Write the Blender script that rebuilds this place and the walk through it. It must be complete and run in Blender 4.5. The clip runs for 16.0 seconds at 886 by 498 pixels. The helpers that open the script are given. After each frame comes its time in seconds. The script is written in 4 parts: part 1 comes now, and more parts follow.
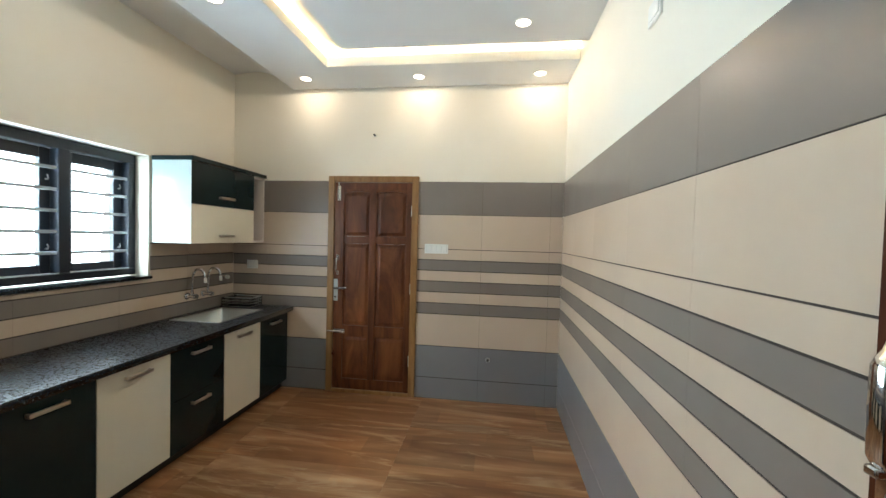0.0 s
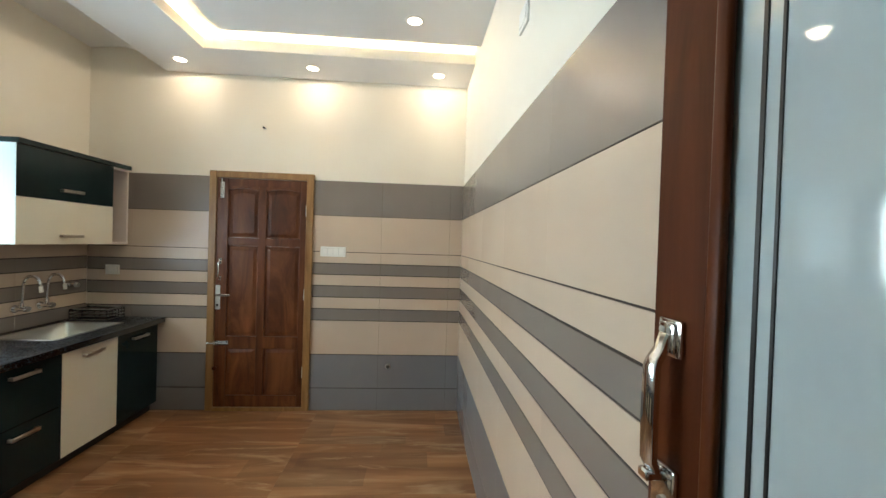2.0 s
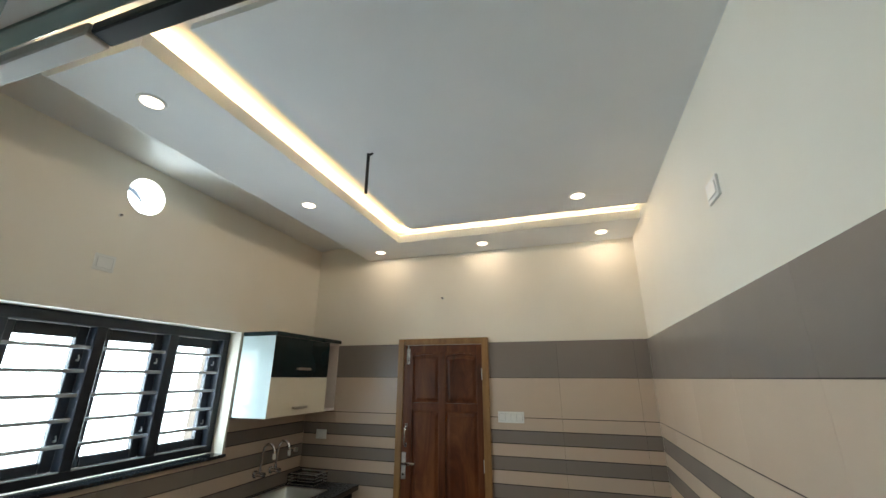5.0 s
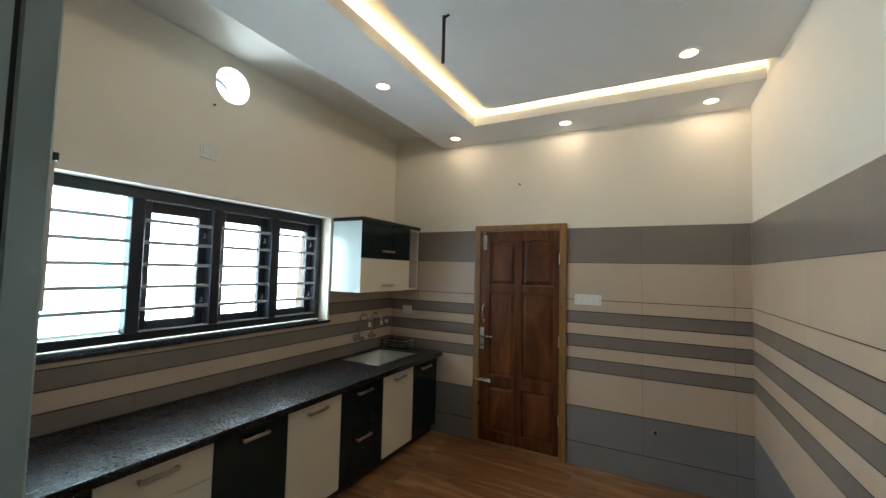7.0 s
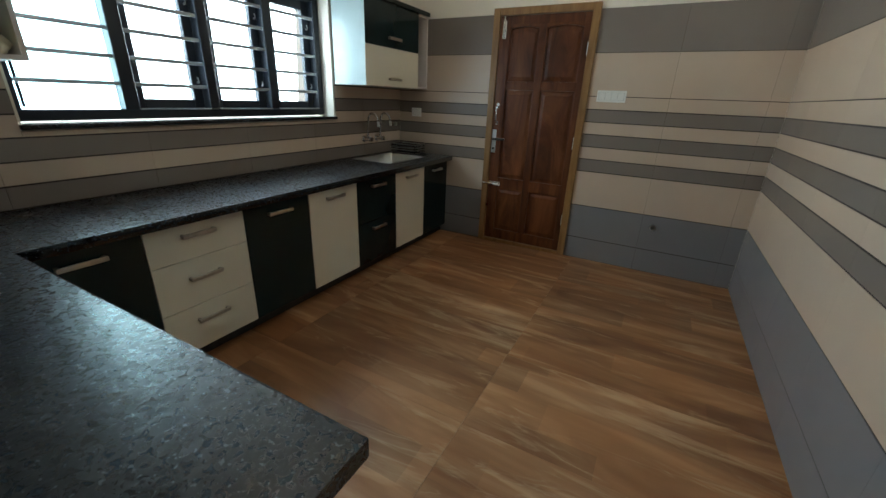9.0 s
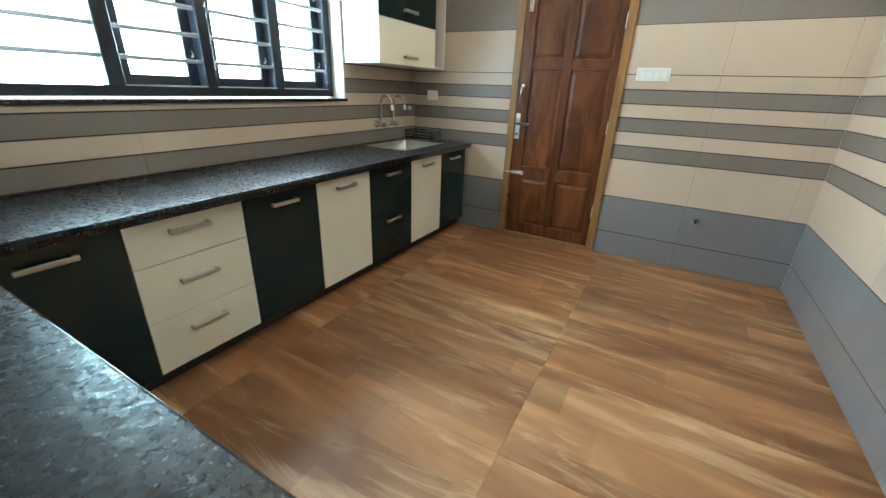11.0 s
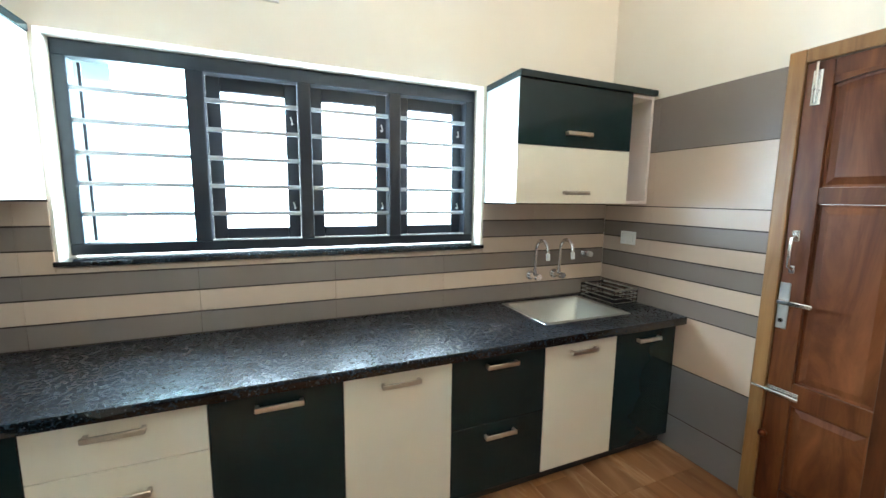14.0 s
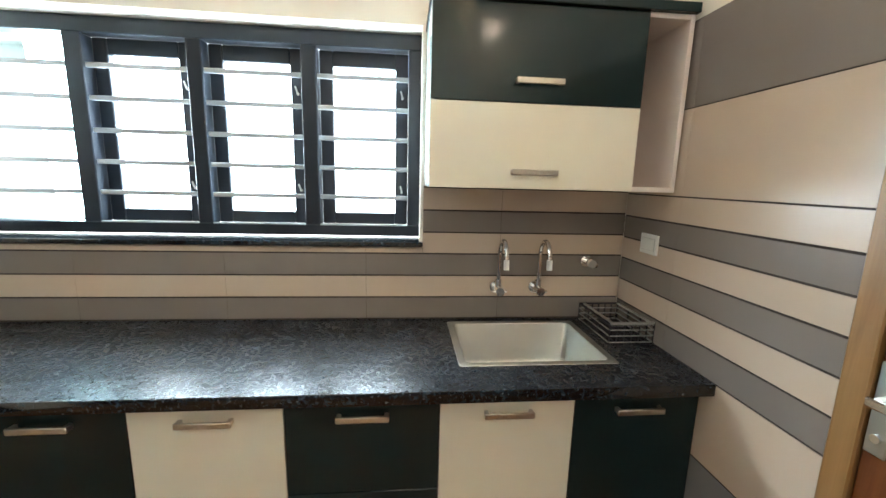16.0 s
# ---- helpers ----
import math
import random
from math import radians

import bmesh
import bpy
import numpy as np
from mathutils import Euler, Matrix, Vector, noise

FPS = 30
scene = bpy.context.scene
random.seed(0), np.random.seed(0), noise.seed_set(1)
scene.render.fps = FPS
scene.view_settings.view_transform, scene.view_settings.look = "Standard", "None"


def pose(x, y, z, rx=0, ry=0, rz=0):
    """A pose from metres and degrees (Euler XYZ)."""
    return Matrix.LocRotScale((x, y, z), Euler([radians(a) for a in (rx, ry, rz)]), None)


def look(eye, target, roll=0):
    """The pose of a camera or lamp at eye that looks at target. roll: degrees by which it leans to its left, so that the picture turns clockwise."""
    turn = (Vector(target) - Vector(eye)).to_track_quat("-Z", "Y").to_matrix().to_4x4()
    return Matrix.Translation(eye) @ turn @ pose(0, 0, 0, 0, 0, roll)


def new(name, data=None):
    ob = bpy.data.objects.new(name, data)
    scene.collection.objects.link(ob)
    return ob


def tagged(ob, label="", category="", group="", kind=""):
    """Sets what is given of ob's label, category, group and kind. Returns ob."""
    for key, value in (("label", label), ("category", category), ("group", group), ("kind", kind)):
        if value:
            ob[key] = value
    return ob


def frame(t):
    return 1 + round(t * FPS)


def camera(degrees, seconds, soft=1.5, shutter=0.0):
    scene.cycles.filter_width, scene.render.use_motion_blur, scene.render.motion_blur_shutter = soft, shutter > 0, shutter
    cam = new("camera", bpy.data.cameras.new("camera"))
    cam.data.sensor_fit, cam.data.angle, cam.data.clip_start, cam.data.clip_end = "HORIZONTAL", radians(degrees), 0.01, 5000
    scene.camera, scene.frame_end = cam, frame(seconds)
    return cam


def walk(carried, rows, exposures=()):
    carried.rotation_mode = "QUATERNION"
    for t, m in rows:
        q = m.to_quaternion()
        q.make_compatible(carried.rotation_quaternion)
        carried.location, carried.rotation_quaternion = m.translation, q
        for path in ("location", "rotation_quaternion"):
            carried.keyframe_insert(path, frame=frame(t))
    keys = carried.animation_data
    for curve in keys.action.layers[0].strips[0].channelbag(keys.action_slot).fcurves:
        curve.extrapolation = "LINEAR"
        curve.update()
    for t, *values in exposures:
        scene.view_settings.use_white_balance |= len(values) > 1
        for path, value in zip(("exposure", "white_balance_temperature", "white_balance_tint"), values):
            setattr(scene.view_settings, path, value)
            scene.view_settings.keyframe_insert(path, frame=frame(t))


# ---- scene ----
cam = camera(97.1, 16.0)
EXPOSURES = [(0.0, 1.62, 6950, 14), (2.2, 1.64, 7250, 15), (3.0, 1.23, 7300, 15), (3.5, 1.2, 7300, 15), (6.0, 0.72, 7300, 17), (7.0, 0.78, 7250, 16), (8.5, 0.52, 6950, 13), (10.8, 2.26, 6600, 9), (11.5, 2.14, 6500, 8), (12.0, 2.18, 6420, 8), (12.5, 2.52, 6450, 10), (13.0, 2.62, 6500, 12), (14.0, 2.48, 6500, 13), (14.5, 2.46, 6650, 13), (16.0, 2.4, 7050, 16)]
PATH = [
    (0, (0.141, 0.051, 1.554), (-0.118, 2.033, 1.496), 1.5),
    (0.5, (0.207, 0.07, 1.536), (0.149, 2.069, 1.532), 1.6),
    (1, (0.273, 0.107, 1.522), (0.267, 2.107, 1.514), 1.7),
    (1.5, (0.305, 0.133, 1.547), (0.353, 2.132, 1.526), 1.6),
    (2, (0.345, 0.149, 1.548), (0.48, 2.145, 1.521), 1.8),
    (2.5, (0.361, 0.167, 1.614), (0.559, 2.153, 1.752), 1.8),
    (2.7, (0.335, 0.165, 1.658), (0.540, 2.134, 1.943), 1.7),
    (3, (0.262, 0.108, 1.702), (0.388, 2.056, 2.134), 1.5),
    (3.2, (0.252, 0.115, 1.728), (0.286, 2.055, 2.215), 1.5),
    (3.5, (0.239, 0.109, 1.757), (0.146, 2.022, 2.336), 1.4),
    (3.7, (0.242, 0.1, 1.754), (0.103, 1.989, 2.397), 1.5),
    (5.8, (0.112, 0.046, 1.775), (-0.756, 1.76, 2.333), 1.0),
    (6, (0.112, 0.057, 1.762), (-0.805, 1.772, 2.229), 1.2),
    (6.5, (0.099, 0.061, 1.717), (-0.831, 1.807, 2.012), 1.3),
    (7, (0.083, 0.073, 1.669), (-0.853, 1.837, 1.78), 1.4),
    (7.5, (0.056, 0.078, 1.6), (-0.88, 1.843, 1.504), 1.6),
    (8, (0.057, 0.088, 1.538), (-0.856, 1.84, 1.226), 1.7),
    (8.5, (0.105, 0.09, 1.492), (-0.841, 1.765, 0.945), 1.8),
    (8.7, (0.081, 0.054, 1.442), (-0.824, 1.707, 0.773), 1.9),
    (10.8, (-0.085, 0.208, 1.282), (-0.894, 1.852, 0.482), 2.5),
    (11, (-0.176, 0.252, 1.297), (-1.074, 1.87, 0.539), 2.1),
    (11.5, (-0.227, 0.383, 1.337), (-1.606, 1.73, 0.804), -0.2),
    (12, (-0.214, 0.527, 1.386), (-1.868, 1.551, 0.92), -0.0),
    (12.5, (-0.296, 0.666, 1.406), (-1.921, 1.762, 1.006), 0.3),
    (13, (-0.197, 0.952, 1.446), (-1.975, 1.785, 1.066), 0.2),
    (13.5, (-0.313, 1.199, 1.477), (-2.097, 2.068, 1.224), 0.7),
    (14, (-0.399, 1.617, 1.486), (-2.225, 2.389, 1.223), 0.7),
    (14.5, (-0.588, 1.942, 1.515), (-2.402, 2.739, 1.24), 1.3),
    (15, (-0.714, 2.331, 1.518), (-2.61, 2.907, 1.251), 0.8),
    (15.5, (-0.854, 2.546, 1.537), (-2.785, 2.975, 1.236), 1.15),
    (16, (-0.713, 2.694, 1.482), (-2.674, 2.884, 1.137), 1.5),
]
walk(cam, [(t, look(eye, target, roll)) for t, eye, target, roll in PATH], exposures=EXPOSURES)

# ---- world and light ----
def world_sky():
    w = bpy.data.worlds.new("sky")
    scene.world = w
    w.use_nodes = True
    nt = w.node_tree
    sky = nt.nodes.new("ShaderNodeTexSky")
    sky.sky_type = "NISHITA"
    sky.sun_disc = False
    sky.sun_elevation, sky.sun_rotation = radians(58), radians(60)
    sky.air_density, sky.dust_density = 1.0, 3.0
    bg = nt.nodes["Background"]
    bg.inputs["Strength"].default_value = 0.075
    nt.links.new(sky.outputs[0], bg.inputs["Color"])


world_sky()
sun = new("sun", bpy.data.lights.new("sun", "SUN"))
sun.data.energy, sun.data.angle, sun.data.color = 1.1, radians(14), (1.0, 0.96, 0.9)
sun.matrix_world = look((8, -6, 16), (0, 0, 0))


def area(name, m, sx, sy, watts, colour, spread=180.0):
    d = bpy.data.lights.new(name, "AREA")
    d.shape, d.size, d.size_y = "RECTANGLE", sx, sy
    d.energy, d.color, d.spread = watts, colour, radians(spread)
    o = new(name, d)
    o.matrix_world = m
    return o


WARM = (1.0, 0.87, 0.69)
# daylight through the window opening and the round vent
area("window_daylight", look((-2.90, 1.82, 1.68), (0.0, 1.82, 1.45)), 1.85, 0.88, 42.0, (0.64, 0.85, 1.0))
vent_day = area("vent_daylight", look((-2.735, 1.75, 2.935), (0.0, 1.75, 4.2)), 0.24, 0.24, 1.9, (0.60, 0.84, 1.0))
vent_day.data.shape = "DISK"


# ---- materials ----
def mat(name, colour, rough=0.5, metal=0.0, spec=0.5):
    m = bpy.data.materials.new(name)
    m.use_nodes = True
    b = m.node_tree.nodes["Principled BSDF"]
    b.inputs["Base Color"].default_value = (*colour, 1)
    b.inputs["Roughness"].default_value = rough
    b.inputs["Metallic"].default_value = metal
    b.inputs["Specular IOR Level"].default_value = spec
    return m


def nodes(m):
    nt = m.node_tree
    return nt, nt.nodes["Principled BSDF"]


def add(nt, kind, **inputs):
    n = nt.nodes.new(kind)
    for k, v in inputs.items():
        n.inputs[k.replace("_", " ")].default_value = v
    return n


def coords(nt, scale=(1, 1, 1), shift_random=0.0):
    """World-sized object coordinates, with a shift for each object where wanted."""
    tc = nt.nodes.new("ShaderNodeTexCoord")
    mp = nt.nodes.new("ShaderNodeMapping")
    mp.inputs["Scale"].default_value = scale
    nt.links.new(tc.outputs["Object"], mp.inputs["Vector"])
    if shift_random:
        oi = nt.nodes.new("ShaderNodeObjectInfo")
        mul = nt.nodes.new("ShaderNodeMath")
        mul.operation = "MULTIPLY"
        mul.inputs[1].default_value = shift_random
        nt.links.new(oi.outputs["Random"], mul.inputs[0])
        comb = nt.nodes.new("ShaderNodeCombineXYZ")
        for i in range(3):
            nt.links.new(mul.outputs[0], comb.inputs[i])
        nt.links.new(comb.outputs[0], mp.inputs["Location"])
    return mp.outputs[0]


def ramp(nt, fac, stops):
    r = nt.nodes.new("ShaderNodeValToRGB")
    el = r.color_ramp.elements
    while len(el) < len(stops):
        el.new(0.5)
    for k, (p, _) in enumerate(stops):
        el[k].position = k / 50
    for k in range(len(stops) - 1, -1, -1):
        el[k].position, el[k].color = stops[k][0], (*stops[k][1], 1)
    nt.links.new(fac, r.inputs[0])
    return r.outputs[0]


def bump(nt, b, height, strength=0.2, distance=0.002):
    bp = nt.nodes.new("ShaderNodeBump")
    bp.inputs["Strength"].default_value, bp.inputs["Distance"].default_value = strength, distance
    nt.links.new(height, bp.inputs["Height"])
    nt.links.new(bp.outputs[0], b.inputs["Normal"])


def mottled(name, c1, c2, scale=6.0, rough=0.5, rough_var=0.08, bump_s=0.1, fine=180.0, metal=0.0, spec=0.5, shift=0.0):
    """A surface of one colour with broad stains and a fine grain."""
    m = mat(name, c1, rough, metal, spec)
    nt, b = nodes(m)
    v = coords(nt, shift_random=shift)
    n1 = add(nt, "ShaderNodeTexNoise", Scale=scale, Detail=3.0, Roughness=0.5)
    nt.links.new(v, n1.inputs["Vector"])
    nt.links.new(ramp(nt, n1.outputs["Fac"], [(0.3, c1), (0.7, c2)]), b.inputs["Base Color"])
    n2 = add(nt, "ShaderNodeTexNoise", Scale=fine, Detail=3.0)
    nt.links.new(v, n2.inputs["Vector"])
    mr = nt.nodes.new("ShaderNodeMapRange")
    mr.inputs["To Min"].default_value, mr.inputs["To Max"].default_value = rough - rough_var, rough + rough_var
    nt.links.new(n1.outputs["Fac"], mr.inputs["Value"])
    nt.links.new(mr.outputs[0], b.inputs["Roughness"])
    bump(nt, b, n2.outputs["Fac"], bump_s, 0.001)
    return m


def wood(name, dark, mid, light, grain=(1.2, 14.0, 14.0), rough=0.35, shift=0.0, coat=0.0, spec=0.5):
    """Streaked wood, its grain along the axis of the smallest scale."""
    m = mat(name, mid, rough, spec=spec)
    nt, b = nodes(m)
    v = coords(nt, grain, shift)
    n1 = add(nt, "ShaderNodeTexNoise", Scale=1.0, Detail=7.0, Roughness=0.62, Distortion=1.1)
    nt.links.new(v, n1.inputs["Vector"])
    nt.links.new(ramp(nt, n1.outputs["Fac"], [(0.28, dark), (0.5, mid), (0.74, light)]), b.inputs["Base Color"])
    v2 = coords(nt, tuple(g * 9 for g in grain), shift)
    n2 = add(nt, "ShaderNodeTexNoise", Scale=1.0, Detail=4.0)
    nt.links.new(v2, n2.inputs["Vector"])
    bump(nt, b, n2.outputs["Fac"], 0.12, 0.001)
    b.inputs["Coat Weight"].default_value = coat
    b.inputs["Coat Roughness"].default_value = 0.15
    return m


def glow(name, colour, strength):
    m = bpy.data.materials.new(name)
    m.use_nodes = True
    nt = m.node_tree
    nt.nodes.remove(nt.nodes["Principled BSDF"])
    e = nt.nodes.new("ShaderNodeEmission")
    e.inputs[0].default_value, e.inputs[1].default_value = (*colour, 1), strength
    nt.links.new(e.outputs[0], nt.nodes["Material Output"].inputs[0])
    return m


def granite(name, rough, relief):
    """Black granite with blotches and grey flecks; relief: the ripple of a leathered face."""
    m = mat(name, (0.012, 0.014, 0.017), rough, spec=0.6)
    nt, b = nodes(m)
    b.inputs["IOR"].default_value = 1.5
    v = coords(nt)
    n1 = add(nt, "ShaderNodeTexNoise", Scale=62.0, Detail=3.0, Roughness=0.55, Distortion=0.6)
    nt.links.new(v, n1.inputs["Vector"])
    n0 = add(nt, "ShaderNodeTexNoise", Scale=9.0, Detail=4.0)
    nt.links.new(v, n0.inputs["Vector"])
    # grey flecks turned blue: part of the window's sheen is in their colour
    flecks = ramp(nt, n1.outputs["Fac"], [(0.44, (0.003, 0.0048, 0.007)), (0.56, (0.010, 0.017, 0.025)), (0.64, (0.020, 0.034, 0.046)), (0.74, (0.042, 0.063, 0.078))])
    mix = nt.nodes.new("ShaderNodeMix")
    mix.data_type, mix.blend_type = "RGBA", "MULTIPLY"
    mix.inputs[0].default_value = 0.9
    nt.links.new(flecks, mix.inputs[6])
    nt.links.new(ramp(nt, n0.outputs["Fac"], [(0.35, (0.35, 0.35, 0.35)), (0.65, (1.3, 1.3, 1.3))]), mix.inputs[7])
    # sparse pale crystals
    n2 = add(nt, "ShaderNodeTexNoise", Scale=95.0, Detail=1.0)
    nt.links.new(v, n2.inputs["Vector"])
    spark = nt.nodes.new("ShaderNodeMix")
    spark.data_type = "RGBA"
    spark.inputs[7].default_value = (0.11, 0.135, 0.15, 1)
    nt.links.new(ramp(nt, n2.outputs["Fac"], [(0.66, (0, 0, 0)), (0.74, (0.8, 0.8, 0.8))]), spark.inputs[0])
    nt.links.new(mix.outputs[2], spark.inputs[6])
    nt.links.new(spark.outputs[2], b.inputs["Base Color"])
    lo, hi = rough * 0.85, rough * 1.2
    nt.links.new(ramp(nt, n1.outputs["Fac"], [(0.36, (hi, hi, hi)), (0.62, (lo, lo, lo))]), b.inputs["Roughness"])
    if relief:
        n3 = add(nt, "ShaderNodeTexNoise", Scale=30.0, Detail=1.5, Roughness=0.5, Distortion=0.8)
        nt.links.new(v, n3.inputs["Vector"])
        bump(nt, b, n3.outputs["Fac"], relief, 0.012)
    return m


def plank_floor():
    """Wood-look porcelain: uneven streaks along x, in strips, shifted from tile to tile."""
    m = mat("wood_look_tile", (0.3, 0.17, 0.08), 0.30)
    nt, b = nodes(m)
    v = coords(nt, (0.65, 2.9, 1.0), 40.0)
    n1 = add(nt, "ShaderNodeTexNoise", Scale=1.0, Detail=3.5, Roughness=0.52, Distortion=1.6)
    nt.links.new(v, n1.inputs["Vector"])
    c0 = ramp(nt, n1.outputs["Fac"], [(0.28, (0.145, 0.060, 0.024)), (0.42, (0.200, 0.091, 0.038)), (0.53, (0.250, 0.124, 0.056)), (0.62, (0.305, 0.164, 0.082)), (0.74, (0.40, 0.250, 0.145))])
    # pale flames along the grain
    n4 = add(nt, "ShaderNodeTexNoise", Scale=1.0, Detail=5.0, Roughness=0.55, Distortion=1.3)
    nt.links.new(coords(nt, (0.8, 5.5, 1.0), 80.0), n4.inputs["Vector"])
    pale = nt.nodes.new("ShaderNodeMix")
    pale.data_type = "RGBA"
    pale.inputs[7].default_value = (0.50, 0.36, 0.23, 1)
    nt.links.new(ramp(nt, n4.outputs["Fac"], [(0.55, (0, 0, 0)), (0.70, (0.55, 0.55, 0.55))]), pale.inputs[0])
    nt.links.new(c0, pale.inputs[6])
    c1 = pale.outputs[2]
    v2 = coords(nt, (1.8, 26.0, 1.0), 60.0)
    n2 = add(nt, "ShaderNodeTexNoise", Scale=1.0, Detail=5.0, Distortion=0.5)
    nt.links.new(v2, n2.inputs["Vector"])
    def times(a, c, fac):
        mx = nt.nodes.new("ShaderNodeMix")
        mx.data_type, mx.blend_type = "RGBA", "MULTIPLY"
        mx.inputs[0].default_value = fac
        nt.links.new(a, mx.inputs[6])
        nt.links.new(c, mx.inputs[7])
        return mx.outputs[2]
    out = times(c1, ramp(nt, n2.outputs["Fac"], [(0.3, (0.66, 0.62, 0.58)), (0.6, (1.08, 1.06, 1.04))]), 0.22)
    # boards 20 cm wide and 0.9 m long, staggered
    sep = nt.nodes.new("ShaderNodeSeparateXYZ")
    nt.links.new(coords(nt, (1.1, 5.0, 1.0), 40.0), sep.inputs[0])
    def op(kind, a, c=None):
        q = nt.nodes.new("ShaderNodeMath")
        q.operation = kind
        nt.links.new(a, q.inputs[0])
        if c is not None:
            nt.links.new(c, q.inputs[1])
        return q.outputs[0]
    strip = op("FLOOR", sep.outputs[1])
    w1 = nt.nodes.new("ShaderNodeTexWhiteNoise")
    w1.noise_dimensions = "1D"
    nt.links.new(strip, w1.inputs["W"])
    board = op("FLOOR", op("ADD", sep.outputs[0], w1.outputs["Value"]))
    comb = nt.nodes.new("ShaderNodeCombineXYZ")
    nt.links.new(board, comb.inputs[0])
    nt.links.new(strip, comb.inputs[1])
    wn = nt.nodes.new("ShaderNodeTexWhiteNoise")
    wn.noise_dimensions = "2D"
    nt.links.new(comb.outputs[0], wn.inputs["Vector"])
    out = times(out, ramp(nt, wn.outputs["Value"], [(0.0, (0.92, 0.87, 0.82)), (0.5, (1.18, 1.12, 1.06)), (1.0, (1.46, 1.38, 1.28))]), 1.0)
    # thin pale crests that follow the grain
    n5 = add(nt, "ShaderNodeTexNoise", Scale=1.0, Detail=4.0, Roughness=0.5, Distortion=1.8)
    nt.links.new(coords(nt, (1.1, 6.5, 1.0), 25.0), n5.inputs["Vector"])
    crest = nt.nodes.new("ShaderNodeMix")
    crest.data_type = "RGBA"
    crest.inputs[7].default_value = (0.52, 0.37, 0.23, 1)
    crests = ramp(nt, n5.outputs["Fac"], [(0.505, (0, 0, 0)), (0.535, (0.42, 0.42, 0.42)), (0.575, (0, 0, 0))])
    gate = ramp(nt, n4.outputs["Fac"], [(0.47, (0, 0, 0)), (0.60, (1, 1, 1))])
    nt.links.new(op("MULTIPLY", crests, gate), crest.inputs[0])
    nt.links.new(out, crest.inputs[6])
    out = crest.outputs[2]
    oi = nt.nodes.new("ShaderNodeObjectInfo")
    out = times(out, ramp(nt, oi.outputs["Random"], [(0.0, (0.90, 0.92, 0.94)), (1.0, (1.10, 1.07, 1.04))]), 1.0)
    nt.links.new(out, b.inputs["Base Color"])
    nt.links.new(ramp(nt, n1.outputs["Fac"], [(0.3, (0.46, 0.46, 0.46)), (0.7, (0.35, 0.35, 0.35))]), b.inputs["Roughness"])
    bump(nt, b, n2.outputs["Fac"], 0.08, 0.001)
    return m


def frosted_glass():
    m = mat("frosted_back_painted_glass", (0.40, 0.46, 0.47), 0.045, spec=0.6)
    nt, b = nodes(m)
    n = add(nt, "ShaderNodeTexNoise", Scale=3.0, Detail=4.0)
    nt.links.new(coords(nt), n.inputs["Vector"])
    nt.links.new(ramp(nt, n.outputs["Fac"], [(0.3, (0.375, 0.435, 0.445)), (0.7, (0.425, 0.485, 0.495))]), b.inputs["Base Color"])
    return m


def clear_glass(name, colour):
    m = mat(name, colour, 0.0)
    b = m.node_tree.nodes["Principled BSDF"]
    b.inputs["Transmission Weight"].default_value = 1.0
    b.inputs["IOR"].default_value = 1.45
    return m


PAINT = mottled("cream_wall_paint", (0.83, 0.775, 0.665), (0.86, 0.805, 0.70), 2.0, 0.6, 0.05, 0.12, 220)
CEIL = mottled("white_ceiling_paint", (0.80, 0.80, 0.795), (0.84, 0.84, 0.83), 2.0, 0.7, 0.05, 0.06, 200)
TAUPE = mottled("taupe_tile", (0.230, 0.195, 0.170), (0.245, 0.208, 0.182), 2.2, 0.22, 0.03, 0.03, 400, shift=30.0)
BEIGE = mottled("beige_tile", (0.59, 0.462, 0.358), (0.62, 0.488, 0.378), 2.2, 0.22, 0.03, 0.03, 400, shift=30.0)
SLATE = mottled("blue_grey_tile", (0.215, 0.213, 0.222), (0.232, 0.230, 0.237), 2.2, 0.22, 0.03, 0.03, 400, shift=30.0)
GROUT = mottled("dark_grout", (0.035, 0.026, 0.02), (0.06, 0.045, 0.035), 30, 0.9, 0.05, 0.2)
FLOOR_T = plank_floor()
FLOOR_G = mottled("brown_grout", (0.15, 0.085, 0.045), (0.18, 0.105, 0.058), 30, 0.9, 0.05, 0.2)
GRANITE = granite("black_leathered_granite", 0.28, 0.17)
POLISHED = granite("black_polished_granite", 0.08, 0.0)
CREAM = mottled("cream_laminate", (0.80, 0.76, 0.63), (0.83, 0.79, 0.67), 3.0, 0.15, 0.04, 0.015, 60, shift=20.0)
WHITE_LAM = mottled("white_gloss_laminate", (0.47, 0.58, 0.58), (0.50, 0.61, 0.61), 3.0, 0.14, 0.04, 0.02, 60)
NICHE = mottled("pinkish_white_board", (0.70, 0.62, 0.57), (0.74, 0.66, 0.61), 4.0, 0.45, 0.06, 0.03, 80)
DARK = mottled("dark_green_laminate", (0.007, 0.020, 0.023), (0.010, 0.025, 0.028), 3.0, 0.12, 0.03, 0.01, 60, spec=0.32, shift=20.0)
PLINTH = mottled("black_plinth", (0.012, 0.012, 0.012), (0.02, 0.018, 0.016), 8, 0.5)
NICKEL = mottled("brushed_nickel", (0.50, 0.46, 0.40), (0.58, 0.54, 0.48), 60, 0.34, 0.08, 0.1, 300, metal=1.0)
CHROME = mottled("chrome", (0.78, 0.78, 0.78), (0.84, 0.84, 0.84), 20, 0.10, 0.04, 0.0, 100, metal=1.0)
STEEL = mottled("stainless_steel", (0.64, 0.65, 0.62), (0.67, 0.68, 0.65), 3, 0.30, 0.02, 0.02, 300, metal=1.0)
